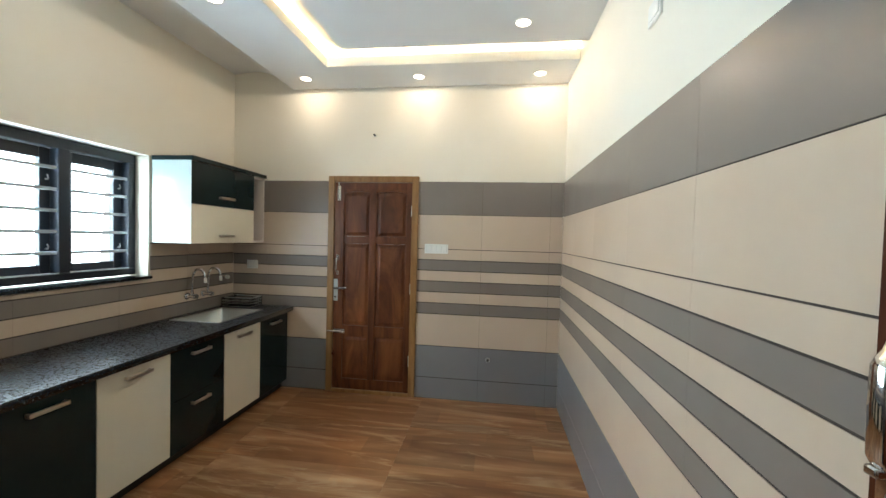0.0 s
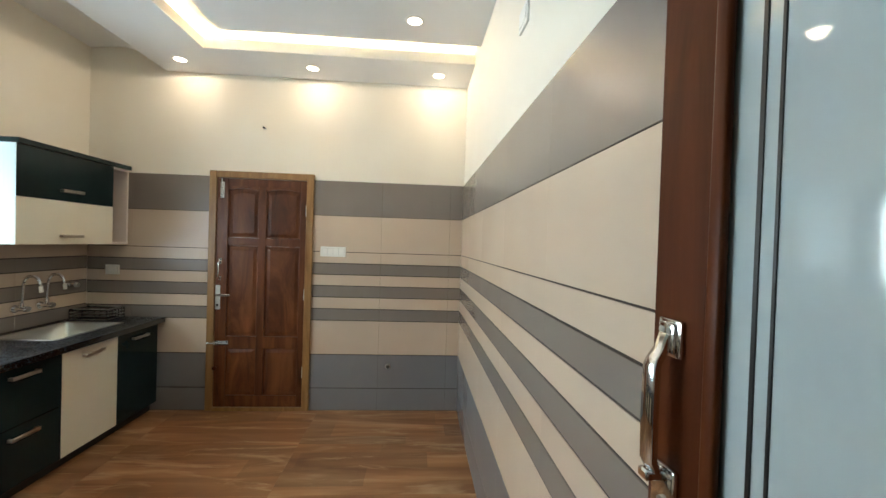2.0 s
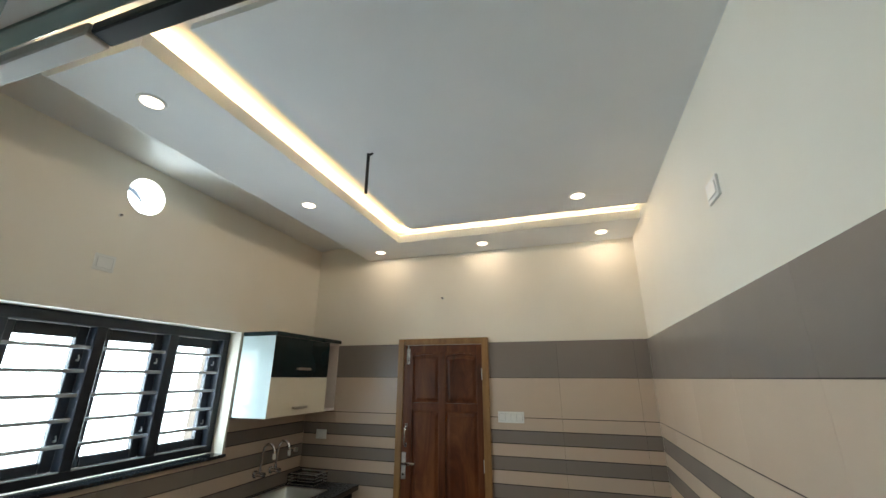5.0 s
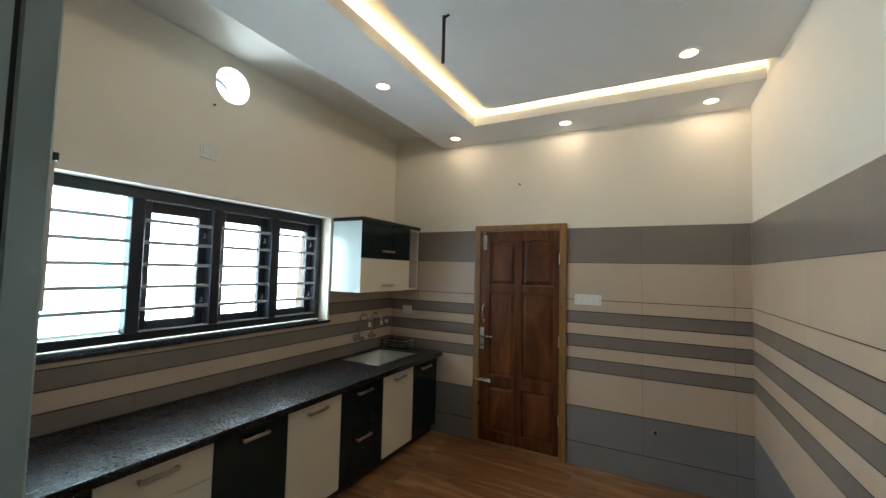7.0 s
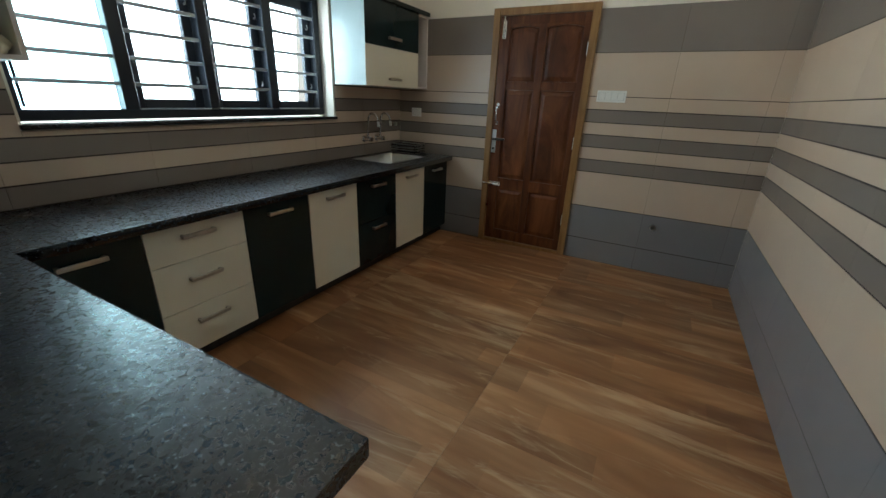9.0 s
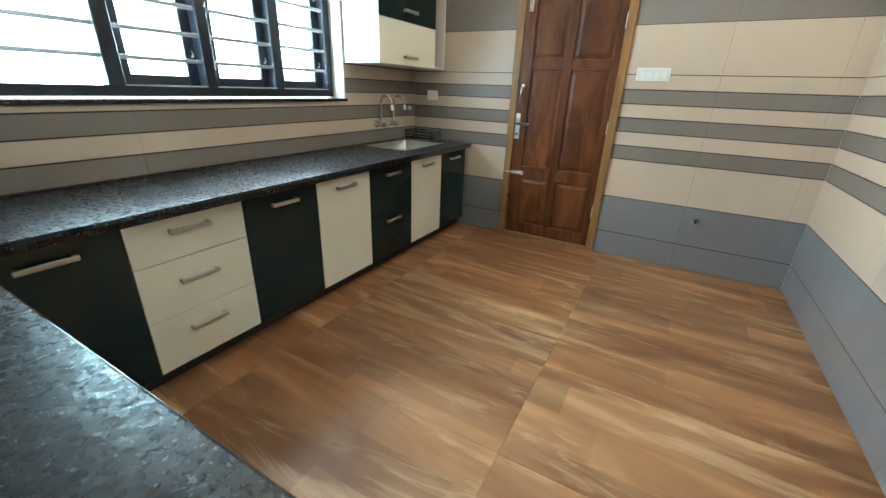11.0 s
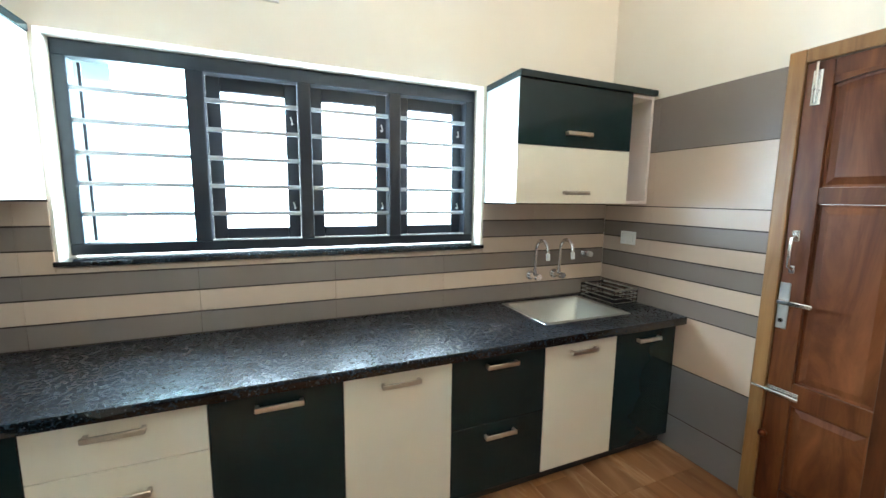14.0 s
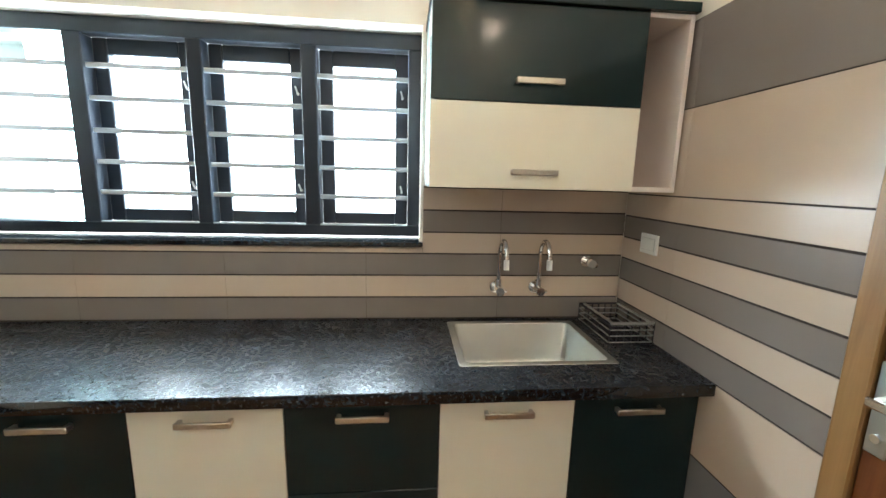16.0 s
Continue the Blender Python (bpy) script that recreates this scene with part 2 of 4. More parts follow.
TEAK = wood("varnished_teak", (0.042, 0.011, 0.003), (0.115, 0.033, 0.010), (0.20, 0.066, 0.021), (9.0, 9.0, 1.1), 0.40, 25.0, coat=0.06, spec=0.3)
TEAK_P = wood("varnished_teak_panel", (0.034, 0.009, 0.003), (0.125, 0.036, 0.011), (0.25, 0.085, 0.030), (5.0, 5.0, 1.3), 0.40, 25.0, coat=0.06, spec=0.3)
JAMB = wood("golden_wood_frame", (0.20, 0.095, 0.030), (0.285, 0.145, 0.050), (0.36, 0.20, 0.075), (18.0, 18.0, 1.5), 0.38, 25.0)
MAHOG = wood("dark_polished_mahogany", (0.044, 0.0085, 0.0022), (0.082, 0.018, 0.0045), (0.120, 0.030, 0.0075), (12.0, 12.0, 1.0), 0.40, 25.0, coat=0.0, spec=0.12)
WINF = mottled("dark_blue_grey_frame_paint", (0.006, 0.011, 0.019), (0.010, 0.017, 0.027), 8, 0.42, 0.06, 0.05)
BARS = mottled("grey_steel_bar", (0.38, 0.42, 0.44), (0.45, 0.49, 0.51), 20, 0.32, 0.04, 0.05)
PLASTIC = mottled("white_plastic", (0.78, 0.78, 0.74), (0.82, 0.82, 0.78), 10, 0.30, 0.04, 0.0)
# grey that stands for the shade in the gaps round switch rockers
GAP = mottled("grey_gap_shade", (0.52, 0.52, 0.50), (0.58, 0.58, 0.56), 20, 0.5)
# also drawn as shade in the gap behind the short run's flap doors
BLACKLINE = mat("black_inlay_and_gap", (0.006, 0.006, 0.006), 0.35)
BLACK = mottled("black_cloth", (0.010, 0.010, 0.012), (0.03, 0.03, 0.035), 30, 0.8, 0.1, 0.4, 120)
BAG = mottled("cream_plastic_bag", (0.66, 0.58, 0.42), (0.78, 0.70, 0.55), 24, 0.45, 0.1, 0.5, 90)
FGLASS = frosted_glass()
GLASS = clear_glass("clear_glass", (0.95, 0.98, 0.97))
TINTED = clear_glass("pale_cyan_glass", (0.66, 0.90, 0.90))
LAMP = glow("lamp_diffuser", (1.0, 0.90, 0.74), 3.0)
LED = glow("cove_led", (1.0, 0.78, 0.43), 20.0)
OUTW = mottled("pale_outer_plaster", (0.78, 0.82, 0.80), (0.84, 0.87, 0.85), 1.5, 0.85)
OUTG = mottled("pale_gravel_ground", (0.55, 0.56, 0.52), (0.66, 0.66, 0.62), 3.0, 0.9, 0.05, 0.4, 40)
ROOFM = mottled("grey_window_pane", (0.15, 0.19, 0.19), (0.19, 0.23, 0.23), 3.0, 0.8)


# ---- building helpers ----
def box(bm, x0, x1, y0, y1, z0, z1, bevel=0.0, seg=1):
    vs = [bm.verts.new(p) for p in ((x0, y0, z0), (x1, y0, z0), (x1, y1, z0), (x0, y1, z0), (x0, y0, z1), (x1, y0, z1), (x1, y1, z1), (x0, y1, z1))]
    fs = [bm.faces.new([vs[i] for i in f]) for f in ((3, 2, 1, 0), (4, 5, 6, 7), (0, 1, 5, 4), (1, 2, 6, 5), (2, 3, 7, 6), (3, 0, 4, 7))]
    if bevel:
        es = list({e for f in fs for e in f.edges})
        bmesh.ops.bevel(bm, geom=es, offset=bevel, segments=seg, affect="EDGES", profile=0.5)
    return bm


def boxbm(*a, **k):
    return box(bmesh.new(), *a, **k)


def rod(bm, a, b, r, seg=10):
    a, b = Vector(a), Vector(b)
    d = b - a
    m = Matrix.Translation((a + b) / 2) @ d.to_track_quat("Z", "Y").to_matrix().to_4x4()
    bmesh.ops.create_cone(bm, cap_ends=True, segments=seg, radius1=r, radius2=r, depth=d.length, matrix=m)
    return bm


def tube(bm, pts, r, seg=10):
    """A round tube along a line of points."""
    pts = [Vector(p) for p in pts]
    rings = []
    side = Vector((0, 1, 0)) if abs((pts[1] - pts[0]).normalized().y) < 0.9 else Vector((1, 0, 0))
    for i, p in enumerate(pts):
        d = (pts[min(i + 1, len(pts) - 1)] - pts[max(i - 1, 0)]).normalized()
        u = d.cross(side).normalized()
        w = d.cross(u).normalized()
        rings.append([bm.verts.new(p + r * (math.cos(2 * math.pi * k / seg) * u + math.sin(2 * math.pi * k / seg) * w)) for k in range(seg)])
    for r0, r1 in zip(rings, rings[1:]):
        for k in range(seg):
            bm.faces.new((r0[k], r0[(k + 1) % seg], r1[(k + 1) % seg], r1[k]))
    bm.faces.new(rings[0][::-1])
    bm.faces.new(rings[-1])
    return bm


def mesh_of(name, bm, material, smooth=False):
    bmesh.ops.recalc_face_normals(bm, faces=bm.faces)
    me = bpy.data.meshes.new(name)
    bm.to_mesh(me)
    bm.free()
    me.materials.append(material)
    if smooth:
        me.polygons.foreach_set("use_smooth", [True] * len(me.polygons))
        me.set_sharp_from_angle(angle=radians(40))
    return me


def base_of(ob):
    p = ob.location.copy()
    while ob.parent:
        ob = ob.parent
        p += ob.location
    return p


def part(name, bm, material, parent, label="", smooth=False):
    """Links a bmesh, given in world places, as one mesh under a thing or a part."""
    bmesh.ops.translate(bm, verts=bm.verts, vec=-base_of(parent))
    o = new(name, mesh_of(name, bm, material, smooth))
    o.parent = parent
    return tagged(o, label)


def thing(name, at, label, category, group="", kind=""):
    o = new(name)
    o.location = at
    o.empty_display_size = 0.05
    return tagged(o, label, category, group, kind)


def solid(name, bm, material, label, category="", group="", kind="", smooth=False):
    return tagged(new(name, mesh_of(name, bm, material, smooth)), label, category, group, kind)


# ---- plan ----
XL, XR, YN, YF = -2.515, 0.757, -0.14, 3.745     # left, right, near and far wall faces
TH = 0.010                                       # tile thickness on the walls
ZC = 2.985                                       # soffit
ZT = 2.083                                       # top of the tiles
BANDS = [(1.770, 2.083, 0), (1.444, 1.770, 1), (1.340, 1.444, 1), (1.238, 1.340, 0), (1.137, 1.238, 1), (1.033, 1.137, 0), (0.928, 1.033, 1), (0.822, 0.928, 0), (0.512, 0.822, 1), (0.205, 0.512, 2), (0.0, 0.205, 2)]
BANDM = [TAUPE, BEIGE, SLATE]
WY0, WY1, WZ0, WZ1 = 0.765, 2.758, 1.195, 2.128  # window opening
DX0, DX1 = -1.487, -0.587                        # outer sides of the far door's frame


# ---- shell ----
def wall_with_holes(axis, p0, p1, u0, u1, z0, z1, holes):
    """A wall slab from p0 to p1 across its axis, cut round rectangular holes (u0, u1, z0, z1) that don't share columns."""
    bm = bmesh.new()
    cuts = sorted(holes)
    at = u0
    def put(a, b, c, d):
        if b - a > 1e-6 and d - c > 1e-6:
            box(bm, p0, p1, a, b, c, d) if axis == "x" else box(bm, a, b, p0, p1, c, d)
    for a, b, c, d in cuts:
        put(at, a, z0, z1)
        put(a, b, z0, c)
        put(a, b, d, z1)
        at = b
    put(at, u1, z0, z1)
    return bm


H = 3.40
VENT_Y, VENT_Z, VENT_R = 1.75, 2.935, 0.125


def window_wall():
    """The window wall, with the window opening and a round vent hole through it."""
    x0, x1 = XL - 0.23, XL
    bm = wall_with_holes("x", x0, x1, YN - 0.15, YF + 0.2, -0.05, VENT_Z - 0.2, [(WY0, WY1, WZ0, WZ1)])
    zb, zt = VENT_Z - 0.2, VENT_Z + 0.2
    box(bm, x0, x1, YN - 0.15, VENT_Y - 0.2, zb, zt)
    box(bm, x0, x1, VENT_Y + 0.2, YF + 0.2, zb, zt)
    box(bm, x0, x1, YN - 0.15, YF + 0.2, zt, H)
    n = 40
    rings = []
    for x in (x0, x1):
        inner, outer = [], []
        for k in range(n):
            a = 2 * math.pi * k / n
            c, s = math.cos(a), math.sin(a)
            q = 0.2 / max(abs(c), abs(s))
            inner.append(bm.verts.new((x, VENT_Y + VENT_R * c, VENT_Z + VENT_R * s)))
            outer.append(bm.verts.new((x, VENT_Y + q * c, VENT_Z + q * s)))
        rings.append((inner, outer))
        for k in range(n):
            j = (k + 1) % n
            bm.faces.new((inner[k], inner[j], outer[j], outer[k]))
    for k in range(n):
        j = (k + 1) % n
        bm.faces.new((rings[0][0][k], rings[0][0][j], rings[1][0][j], rings[1][0][k]))
    return bm


wall_window = solid("wall_window", window_wall(), PAINT, "cream painted wall with a long window opening", "wall", kind="structure")
wall_far = solid("wall_far", wall_with_holes("y", YF + TH, YF + 0.20, XL, XR + 0.2, -0.05, H, [(DX0, DX1, -0.05, 2.13)]), PAINT, "cream painted wall round the wooden back door", "wall", kind="structure")
wall_right = solid("wall_right", boxbm(XR + TH, XR + 0.2, YN - 0.15, YF + 0.005, -0.05, H), PAINT, "plain cream painted side wall", "wall", kind="structure")
wall_entry = solid("wall_entry", wall_with_holes("y", YN - 0.15, YN, XL, XR + 0.005, -0.05, H, [(-0.17, 0.757, -0.05, 2.16)]), PAINT, "cream painted wall round the entry doorway", "wall", kind="structure")
floor = solid("floor", boxbm(XL - 0.2, XR + 0.2, YN - 2.6, YF + 0.2, -0.15, -0.008), FLOOR_G, "brown wood-look tiled kitchen floor", "floor", kind="structure")


YS = 0.83              # near end of the lowered soffit


def ceiling_mesh():
    """Lowered soffit along the window and far walls, a valley at the window wall, and a wide panel with a lit gap round it."""
    bm = bmesh.new()
    # valley profile along y beside the window wall
    prof = [(XL - 0.05, 3.145), (-2.38, 3.165), (-2.25, 3.17), (-2.14, 3.15), (-2.05, 3.105), (-1.97, 3.045), (-1.91, 3.0), (-1.88, ZC)]
    rows = []
    for y in (YS, YF + 0.1):
        rows.append([bm.verts.new((x, y, z)) for x, z in prof] + [bm.verts.new((-1.88, y, 3.3)), bm.verts.new((XL - 0.05, y, 3.3))])
    k = len(rows[0])
    for i in range(k):
        j = (i + 1) % k
        bm.faces.new((rows[0][i], rows[0][j], rows[1][j], rows[1][i]))
    bm.faces.new(rows[0])
    bm.faces.new(rows[1][::-1])
    # soffit arms and the lip above their inner edge
    box(bm, -1.88, -1.325, YS, YF + 0.1, ZC, ZC + 0.075)
    box(bm, -1.325, XR + 0.1, 3.275, YF + 0.1, ZC, ZC + 0.075)
    box(bm, XL - 0.05, -1.88, YN - 0.1, YS, 3.145, 3.3)
    # the hung panel
    box(bm, -1.08, XR + 0.1, 0.835, 2.985, ZC, ZC + 0.03)
    # roof of the recess
    box(bm, -1.88, XR + 0.1, YN - 0.1, YF + 0.1, 3.12, 3.2)
    box(bm, XL - 0.2, XR + 0.2, YN - 2.6, YF + 0.2, H, H + 0.1)
    return bm


ceiling = solid("ceiling", ceiling_mesh(), CEIL, "white plaster ceiling with a lowered soffit and lit cove", "ceiling", kind="structure", smooth=True)


# space beyond the entry: unseen plain walls, added to close the place
hall = solid("wall_hall", boxbm(XL - 0.2, XR + 0.2, YN - 2.7, YN - 2.6, -0.05, H), PAINT, "unseen plain cream wall added beyond the entry", "wall", kind="structure")
solid("wall_hall_side", boxbm(XL - 0.2, XL - 0.1, YN - 2.6, YN - 0.15, -0.05, H), PAINT, "unseen plain cream side wall added beyond the entry", "wall", kind="structure")
solid("wall_hall_end", boxbm(XR + 0.2, XR + 0.3, YN - 2.6, YN - 0.15, -0.05, H), PAINT, "unseen plain cream end wall added beyond the entry", "wall", kind="structure")


# ---- window ----
def window():
    w = thing("window_1", (XL - 0.12, (WY0 + WY1) / 2, WZ0), "four-bay window with dark frame and steel bars", "window", kind="structure")
    xf, xb = -2.625, -2.70        # front and back of the frame
    bays = [(0.815, 1.243), (1.316, 1.735), (1.800, 2.218), (2.287, 2.700)]
    zt, zb = 2.060, 1.258
    part("frame_top", boxbm(xb, xf, WY0, WY1, zt, WZ1 - 0.002, bevel=0.004), WINF, w)
    part("frame_bottom", boxbm(xb, xf, WY0, WY1, WZ0 + 0.012, zb, bevel=0.004), WINF, w)
    posts = [(WY0, bays[0][0])] + [(a[1], b[0]) for a, b in zip(bays, bays[1:])] + [(bays[3][1], WY1)]
    for a, b in posts:
        part("post", boxbm(xb, xf, a, b, zb - 0.001, zt + 0.001, bevel=0.004), WINF, w)
    for i, (a, b) in enumerate(bays):
        n = 5
        for k in range(n):
            z = zb + (zt - zb) * (k + 0.98) / 5.9
            part("bar", boxbm(-2.656, -2.640, a - 0.01, b + 0.01, z - 0.0105, z + 0.0105, bevel=0.003), BARS, w)
        if i == 0:
            pane = part("pane", boxbm(-2.690, -2.685, a - 0.005, b + 0.005, zb - 0.005, zt + 0.005), TINTED, w, "pale cyan fixed pane")
            pane.visible_shadow = False
            part("sash_edge", boxbm(-2.684, -2.674, a + 0.020, a + 0.032, zb + 0.01, zt - 0.01, bevel=0.002), WINF, w)
            continue
        # outward sash behind the bars
        s = part("sash", sash_mesh(a, b, zb, zt), WINF, w)
        pane = part("pane", boxbm(-2.714, -2.709, a + 0.035, b - 0.035, zb + 0.04, zt - 0.04), GLASS, s)
        pane.visible_shadow = False
        part("bead", boxbm(xf - 0.004, xf + 0.003, a, b, zb - 0.002, zb + 0.006, bevel=0.001), BARS, w)
        for z in (zb + 0.16, zt - 0.20):
            stay = bmesh.new()
            rod(stay, (-2.690, b - 0.028, z), (-2.672, b - 0.028, z), 0.006, 8)
            tube(stay, [(-2.672, b - 0.028, z), (-2.666, b - 0.03, z + 0.012), (-2.666, b - 0.036, z + 0.03)], 0.004, 6)
            part("catch", stay, STEEL, s, smooth=True)
    return w


def sash_mesh(a, b, zb, zt):
    bm = bmesh.new()
    t, th, tl = 0.062, 0.070, 0.056
    x0, x1 = -2.730, -2.688
    box(bm, x0, x1, a + 0.001, a + t, zb + 0.001, zt - 0.001, bevel=0.004)
    box(bm, x0, x1, b - t, b - 0.001, zb + 0.001, zt - 0.001, bevel=0.004)
    box(bm, x0, x1, a + t, b - t, zb + 0.001, zb + tl, bevel=0.004)
    box(bm, x0, x1, a + t, b - t, zt - th, zt - 0.001, bevel=0.004)
    return bm


window()
sill = solid("window_sill", boxbm(-2.632, -2.487, WY0 - 0.012, WY1 + 0.014, WZ0 - 0.017, WZ0 + 0.004, bevel=0.003), POLISHED, "black granite window sill", "sill", kind="structure")

# round vent: a frosted disc of glass in a thin ring
vent = thing("round_vent", (XL - 0.1, VENT_Y, VENT_Z), "round bright vent opening with a glazed disc", "vent", kind="structure")
bm = bmesh.new()
bmesh.ops.create_cone(bm, cap_ends=True, segments=40, radius1=VENT_R, radius2=VENT_R, depth=0.006, matrix=Matrix.Translation((XL - 0.17, VENT_Y, VENT_Z)) @ Euler((0, radians(90), 0)).to_matrix().to_4x4())
vp = part("disc", bm, GLASS, vent, smooth=True)
vp.visible_shadow = False


# ---- back door ----
def arch(x0, x1, z, rise, n=10):
    """Points of a flat arch from x1 to x0, its springing at z."""
    return [(x1 + (x0 - x1) * k / n, z + rise * math.sin(math.pi * k / n)) for k in range(n + 1)]


def raised_panel(x0, x1, z0, z1, yf, rise=0.0):
    """A fielded panel with a bevelled field, facing the room; rise: the arch of its head."""
    bm = bmesh.new()
    def loop(i, y):
        pts = [(x0 + i, z0 + i), (x1 - i, z0 + i)] + arch(x0 + i, x1 - i, z1 - rise - i, rise)
        return [bm.verts.new((x, y, z)) for x, z in pts]
    loops = [loop(0.0, yf + 0.034), loop(0.0, yf + 0.017), loop(0.011, yf + 0.019), loop(0.040, yf + 0.010)]
    for r, s in zip(loops, loops[1:]):
        for k in range(len(r)):
            j = (k + 1) % len(r)
            bm.faces.new((r[k], r[j], s[j], s[k]))
    bm.faces.new(loops[-1])
    bm.faces.new(loops[0][::-1])
    return bm


def arched_rail(x0, x1, z0, z1, y0, y1, rise):
    """A rail over one panel, its lower edge cut to the panel's arch."""
    bm = bmesh.new()
    pts = [(x0, z1), (x1, z1)] + arch(x0, x1, z0 - rise, rise)
    f, k = [bm.verts.new((x, y0, z)) for x, z in pts], [bm.verts.new((x, y1, z)) for x, z in pts]
    for i in range(len(pts)):
        j = (i + 1) % len(pts)
        bm.faces.new((f[i], f[j], k[j], k[i]))
    bm.faces.new(f)
    bm.faces.new(k[::-1])
    return bm


def back_door():
    fr = thing("door_frame", ((DX0 + DX1) / 2, YF, 0), "golden-brown wooden door frame with a low sill", "door frame", kind="structure")
    y0, y1 = YF - 0.022, YF + 0.16
    part("jamb", boxbm(DX0, DX0 + 0.062, y0, y1, 0, 2.13, bevel=0.004), JAMB, fr)
    part("jamb", boxbm(DX1 - 0.062, DX1, y0, y1, 0, 2.13, bevel=0.004), JAMB, fr)
    part("head", boxbm(DX0 + 0.062, DX1 - 0.062, y0 + 0.002, y1, 2.072, 2.13, bevel=0.004), JAMB, fr)
    part("threshold", boxbm(DX0 + 0.062, DX1 - 0.062, y0 + 0.003, y1, -0.005, 0.03, bevel=0.004), JAMB, fr)
    d = thing("back_door", ((DX0 + DX1) / 2, YF + 0.02, 0.03), "closed reddish-brown panelled wooden back door with bolts", "door")
    yf, yb = YF - 0.008, YF + 0.032
    xa, xb = DX0 + 0.064, DX1 - 0.064           # -1.423 .. -0.651
    xm0, xm1 = -1.065, -1.000
    xl, xr = xa + 0.095, xb - 0.05
    rails = [(0.034, 0.135), (0.560, 0.665), (1.475, 1.545), (1.962, 2.068)]
    part("stile", boxbm(xa, xl, yf, yb, 0.034, 2.068, bevel=0.002), TEAK, d)
    part("stile", boxbm(xr, xb, yf, yb, 0.034, 2.068, bevel=0.002), TEAK, d)
    part("muntin", boxbm(xm0, xm1, yf + 0.001, yb, 0.135, 2.001, bevel=0.002), TEAK, d)
    for z0, z1 in rails[:3]:
        part("rail", boxbm(xl, xr, yf + 0.002, yb, z0, z1, bevel=0.002), TEAK, d)
    part("rail", boxbm(xl, xr, yf + 0.002, yb, 2.0, 2.068, bevel=0.002), TEAK, d)
    for a, b in ((xl, xm0), (xm1, xr)):
        part("arched_rail", arched_rail(a, b, 1.985, 2.001, yf + 0.002, yb, 0.020), TEAK, d)
        for k, ((_, za), (zb, _)) in enumerate(zip(rails, rails[1:])):
            top, rise = (1.986, 0.020) if k == 2 else (zb, 0.0)
            part("panel", raised_panel(a + 0.001, b - 0.001, za + 0.001, top - 0.001, yf, rise), TEAK_P, d)
    # tower bolt at the top
    bolt = part("tower_bolt", boxbm(-1.397, -1.363, yf - 0.005, yf, 1.89, 2.035, bevel=0.002), CHROME, d, "bright steel tower bolt")
    bm = rod(bmesh.new(), (-1.38, yf - 0.012, 1.90), (-1.38, yf - 0.012, 2.066), 0.006, 10)
    rod(bm, (-1.38, yf - 0.012, 1.955), (-1.38, yf - 0.035, 1.955), 0.004, 8)
    part("rod", bm, CHROME, bolt, smooth=True)
    # pull handle and lever lock
    bm = boxbm(-1.400, -1.370, yf - 0.006, yf, 1.31, 1.36, bevel=0.003)
    box(bm, -1.397, -1.373, yf - 0.006, yf, 1.165, 1.20, bevel=0.003)
    pull = part("pull_handle", bm, CHROME, d, "chrome pull handle")
    part("grip", tube(bmesh.new(), [(-1.385, yf - 0.004, 1.335), (-1.385, yf - 0.032, 1.325), (-1.385, yf - 0.036, 1.26), (-1.385, yf - 0.032, 1.195), (-1.385, yf - 0.004, 1.185)], 0.008, 10), CHROME, pull, smooth=True)
    lock = part("lock_plate", boxbm(-1.420, -1.377, yf - 0.006, yf, 0.905, 1.12, bevel=0.003), STEEL, d, "steel lock plate")
    bm = rod(bmesh.new(), (-1.398, yf - 0.004, 1.035), (-1.398, yf - 0.045, 1.035), 0.009, 10)
    box(bm, -1.405, -1.275, yf - 0.052, yf - 0.040, 1.025, 1.047, bevel=0.004)
    part("lever", bm, CHROME, lock, "chrome lever handle", smooth=True)
    bm = rod(bmesh.new(), (-1.398, yf - 0.004, 0.945), (-1.398, yf - 0.012, 0.945), 0.010, 12)
    part("keyhole", bm, CHROME, lock, smooth=True)
    # aldrop across the frame
    al = part("sliding_bolt", boxbm(-1.42, -1.30, yf - 0.005, yf, 0.585, 0.625, bevel=0.002), CHROME, d, "long horizontal sliding bolt")
    part("rod", rod(bmesh.new(), (-1.475, yf - 0.020, 0.605), (-1.29, yf - 0.020, 0.605), 0.008, 10), CHROME, al, smooth=True)
    bm = rod(bmesh.new(), (-1.405, yf, 0.388), (-1.405, yf - 0.018, 0.388), 0.010, 10)
    bmesh.ops.create_uvsphere(bm, u_segments=12, v_segments=8, radius=0.018, matrix=Matrix.Translation((-1.405, yf - 0.028, 0.388)))
    part("stopper", bm, MAHOG, d, "dark round door stopper", smooth=True)
    for z in (0.35, 1.05, 1.80):
        part("hinge", rod(bmesh.new(), (xb + 0.002, yf - 0.004, z - 0.05), (xb + 0.002, yf - 0.004, z + 0.05), 0.006, 8), STEEL, d, smooth=True)


back_door()


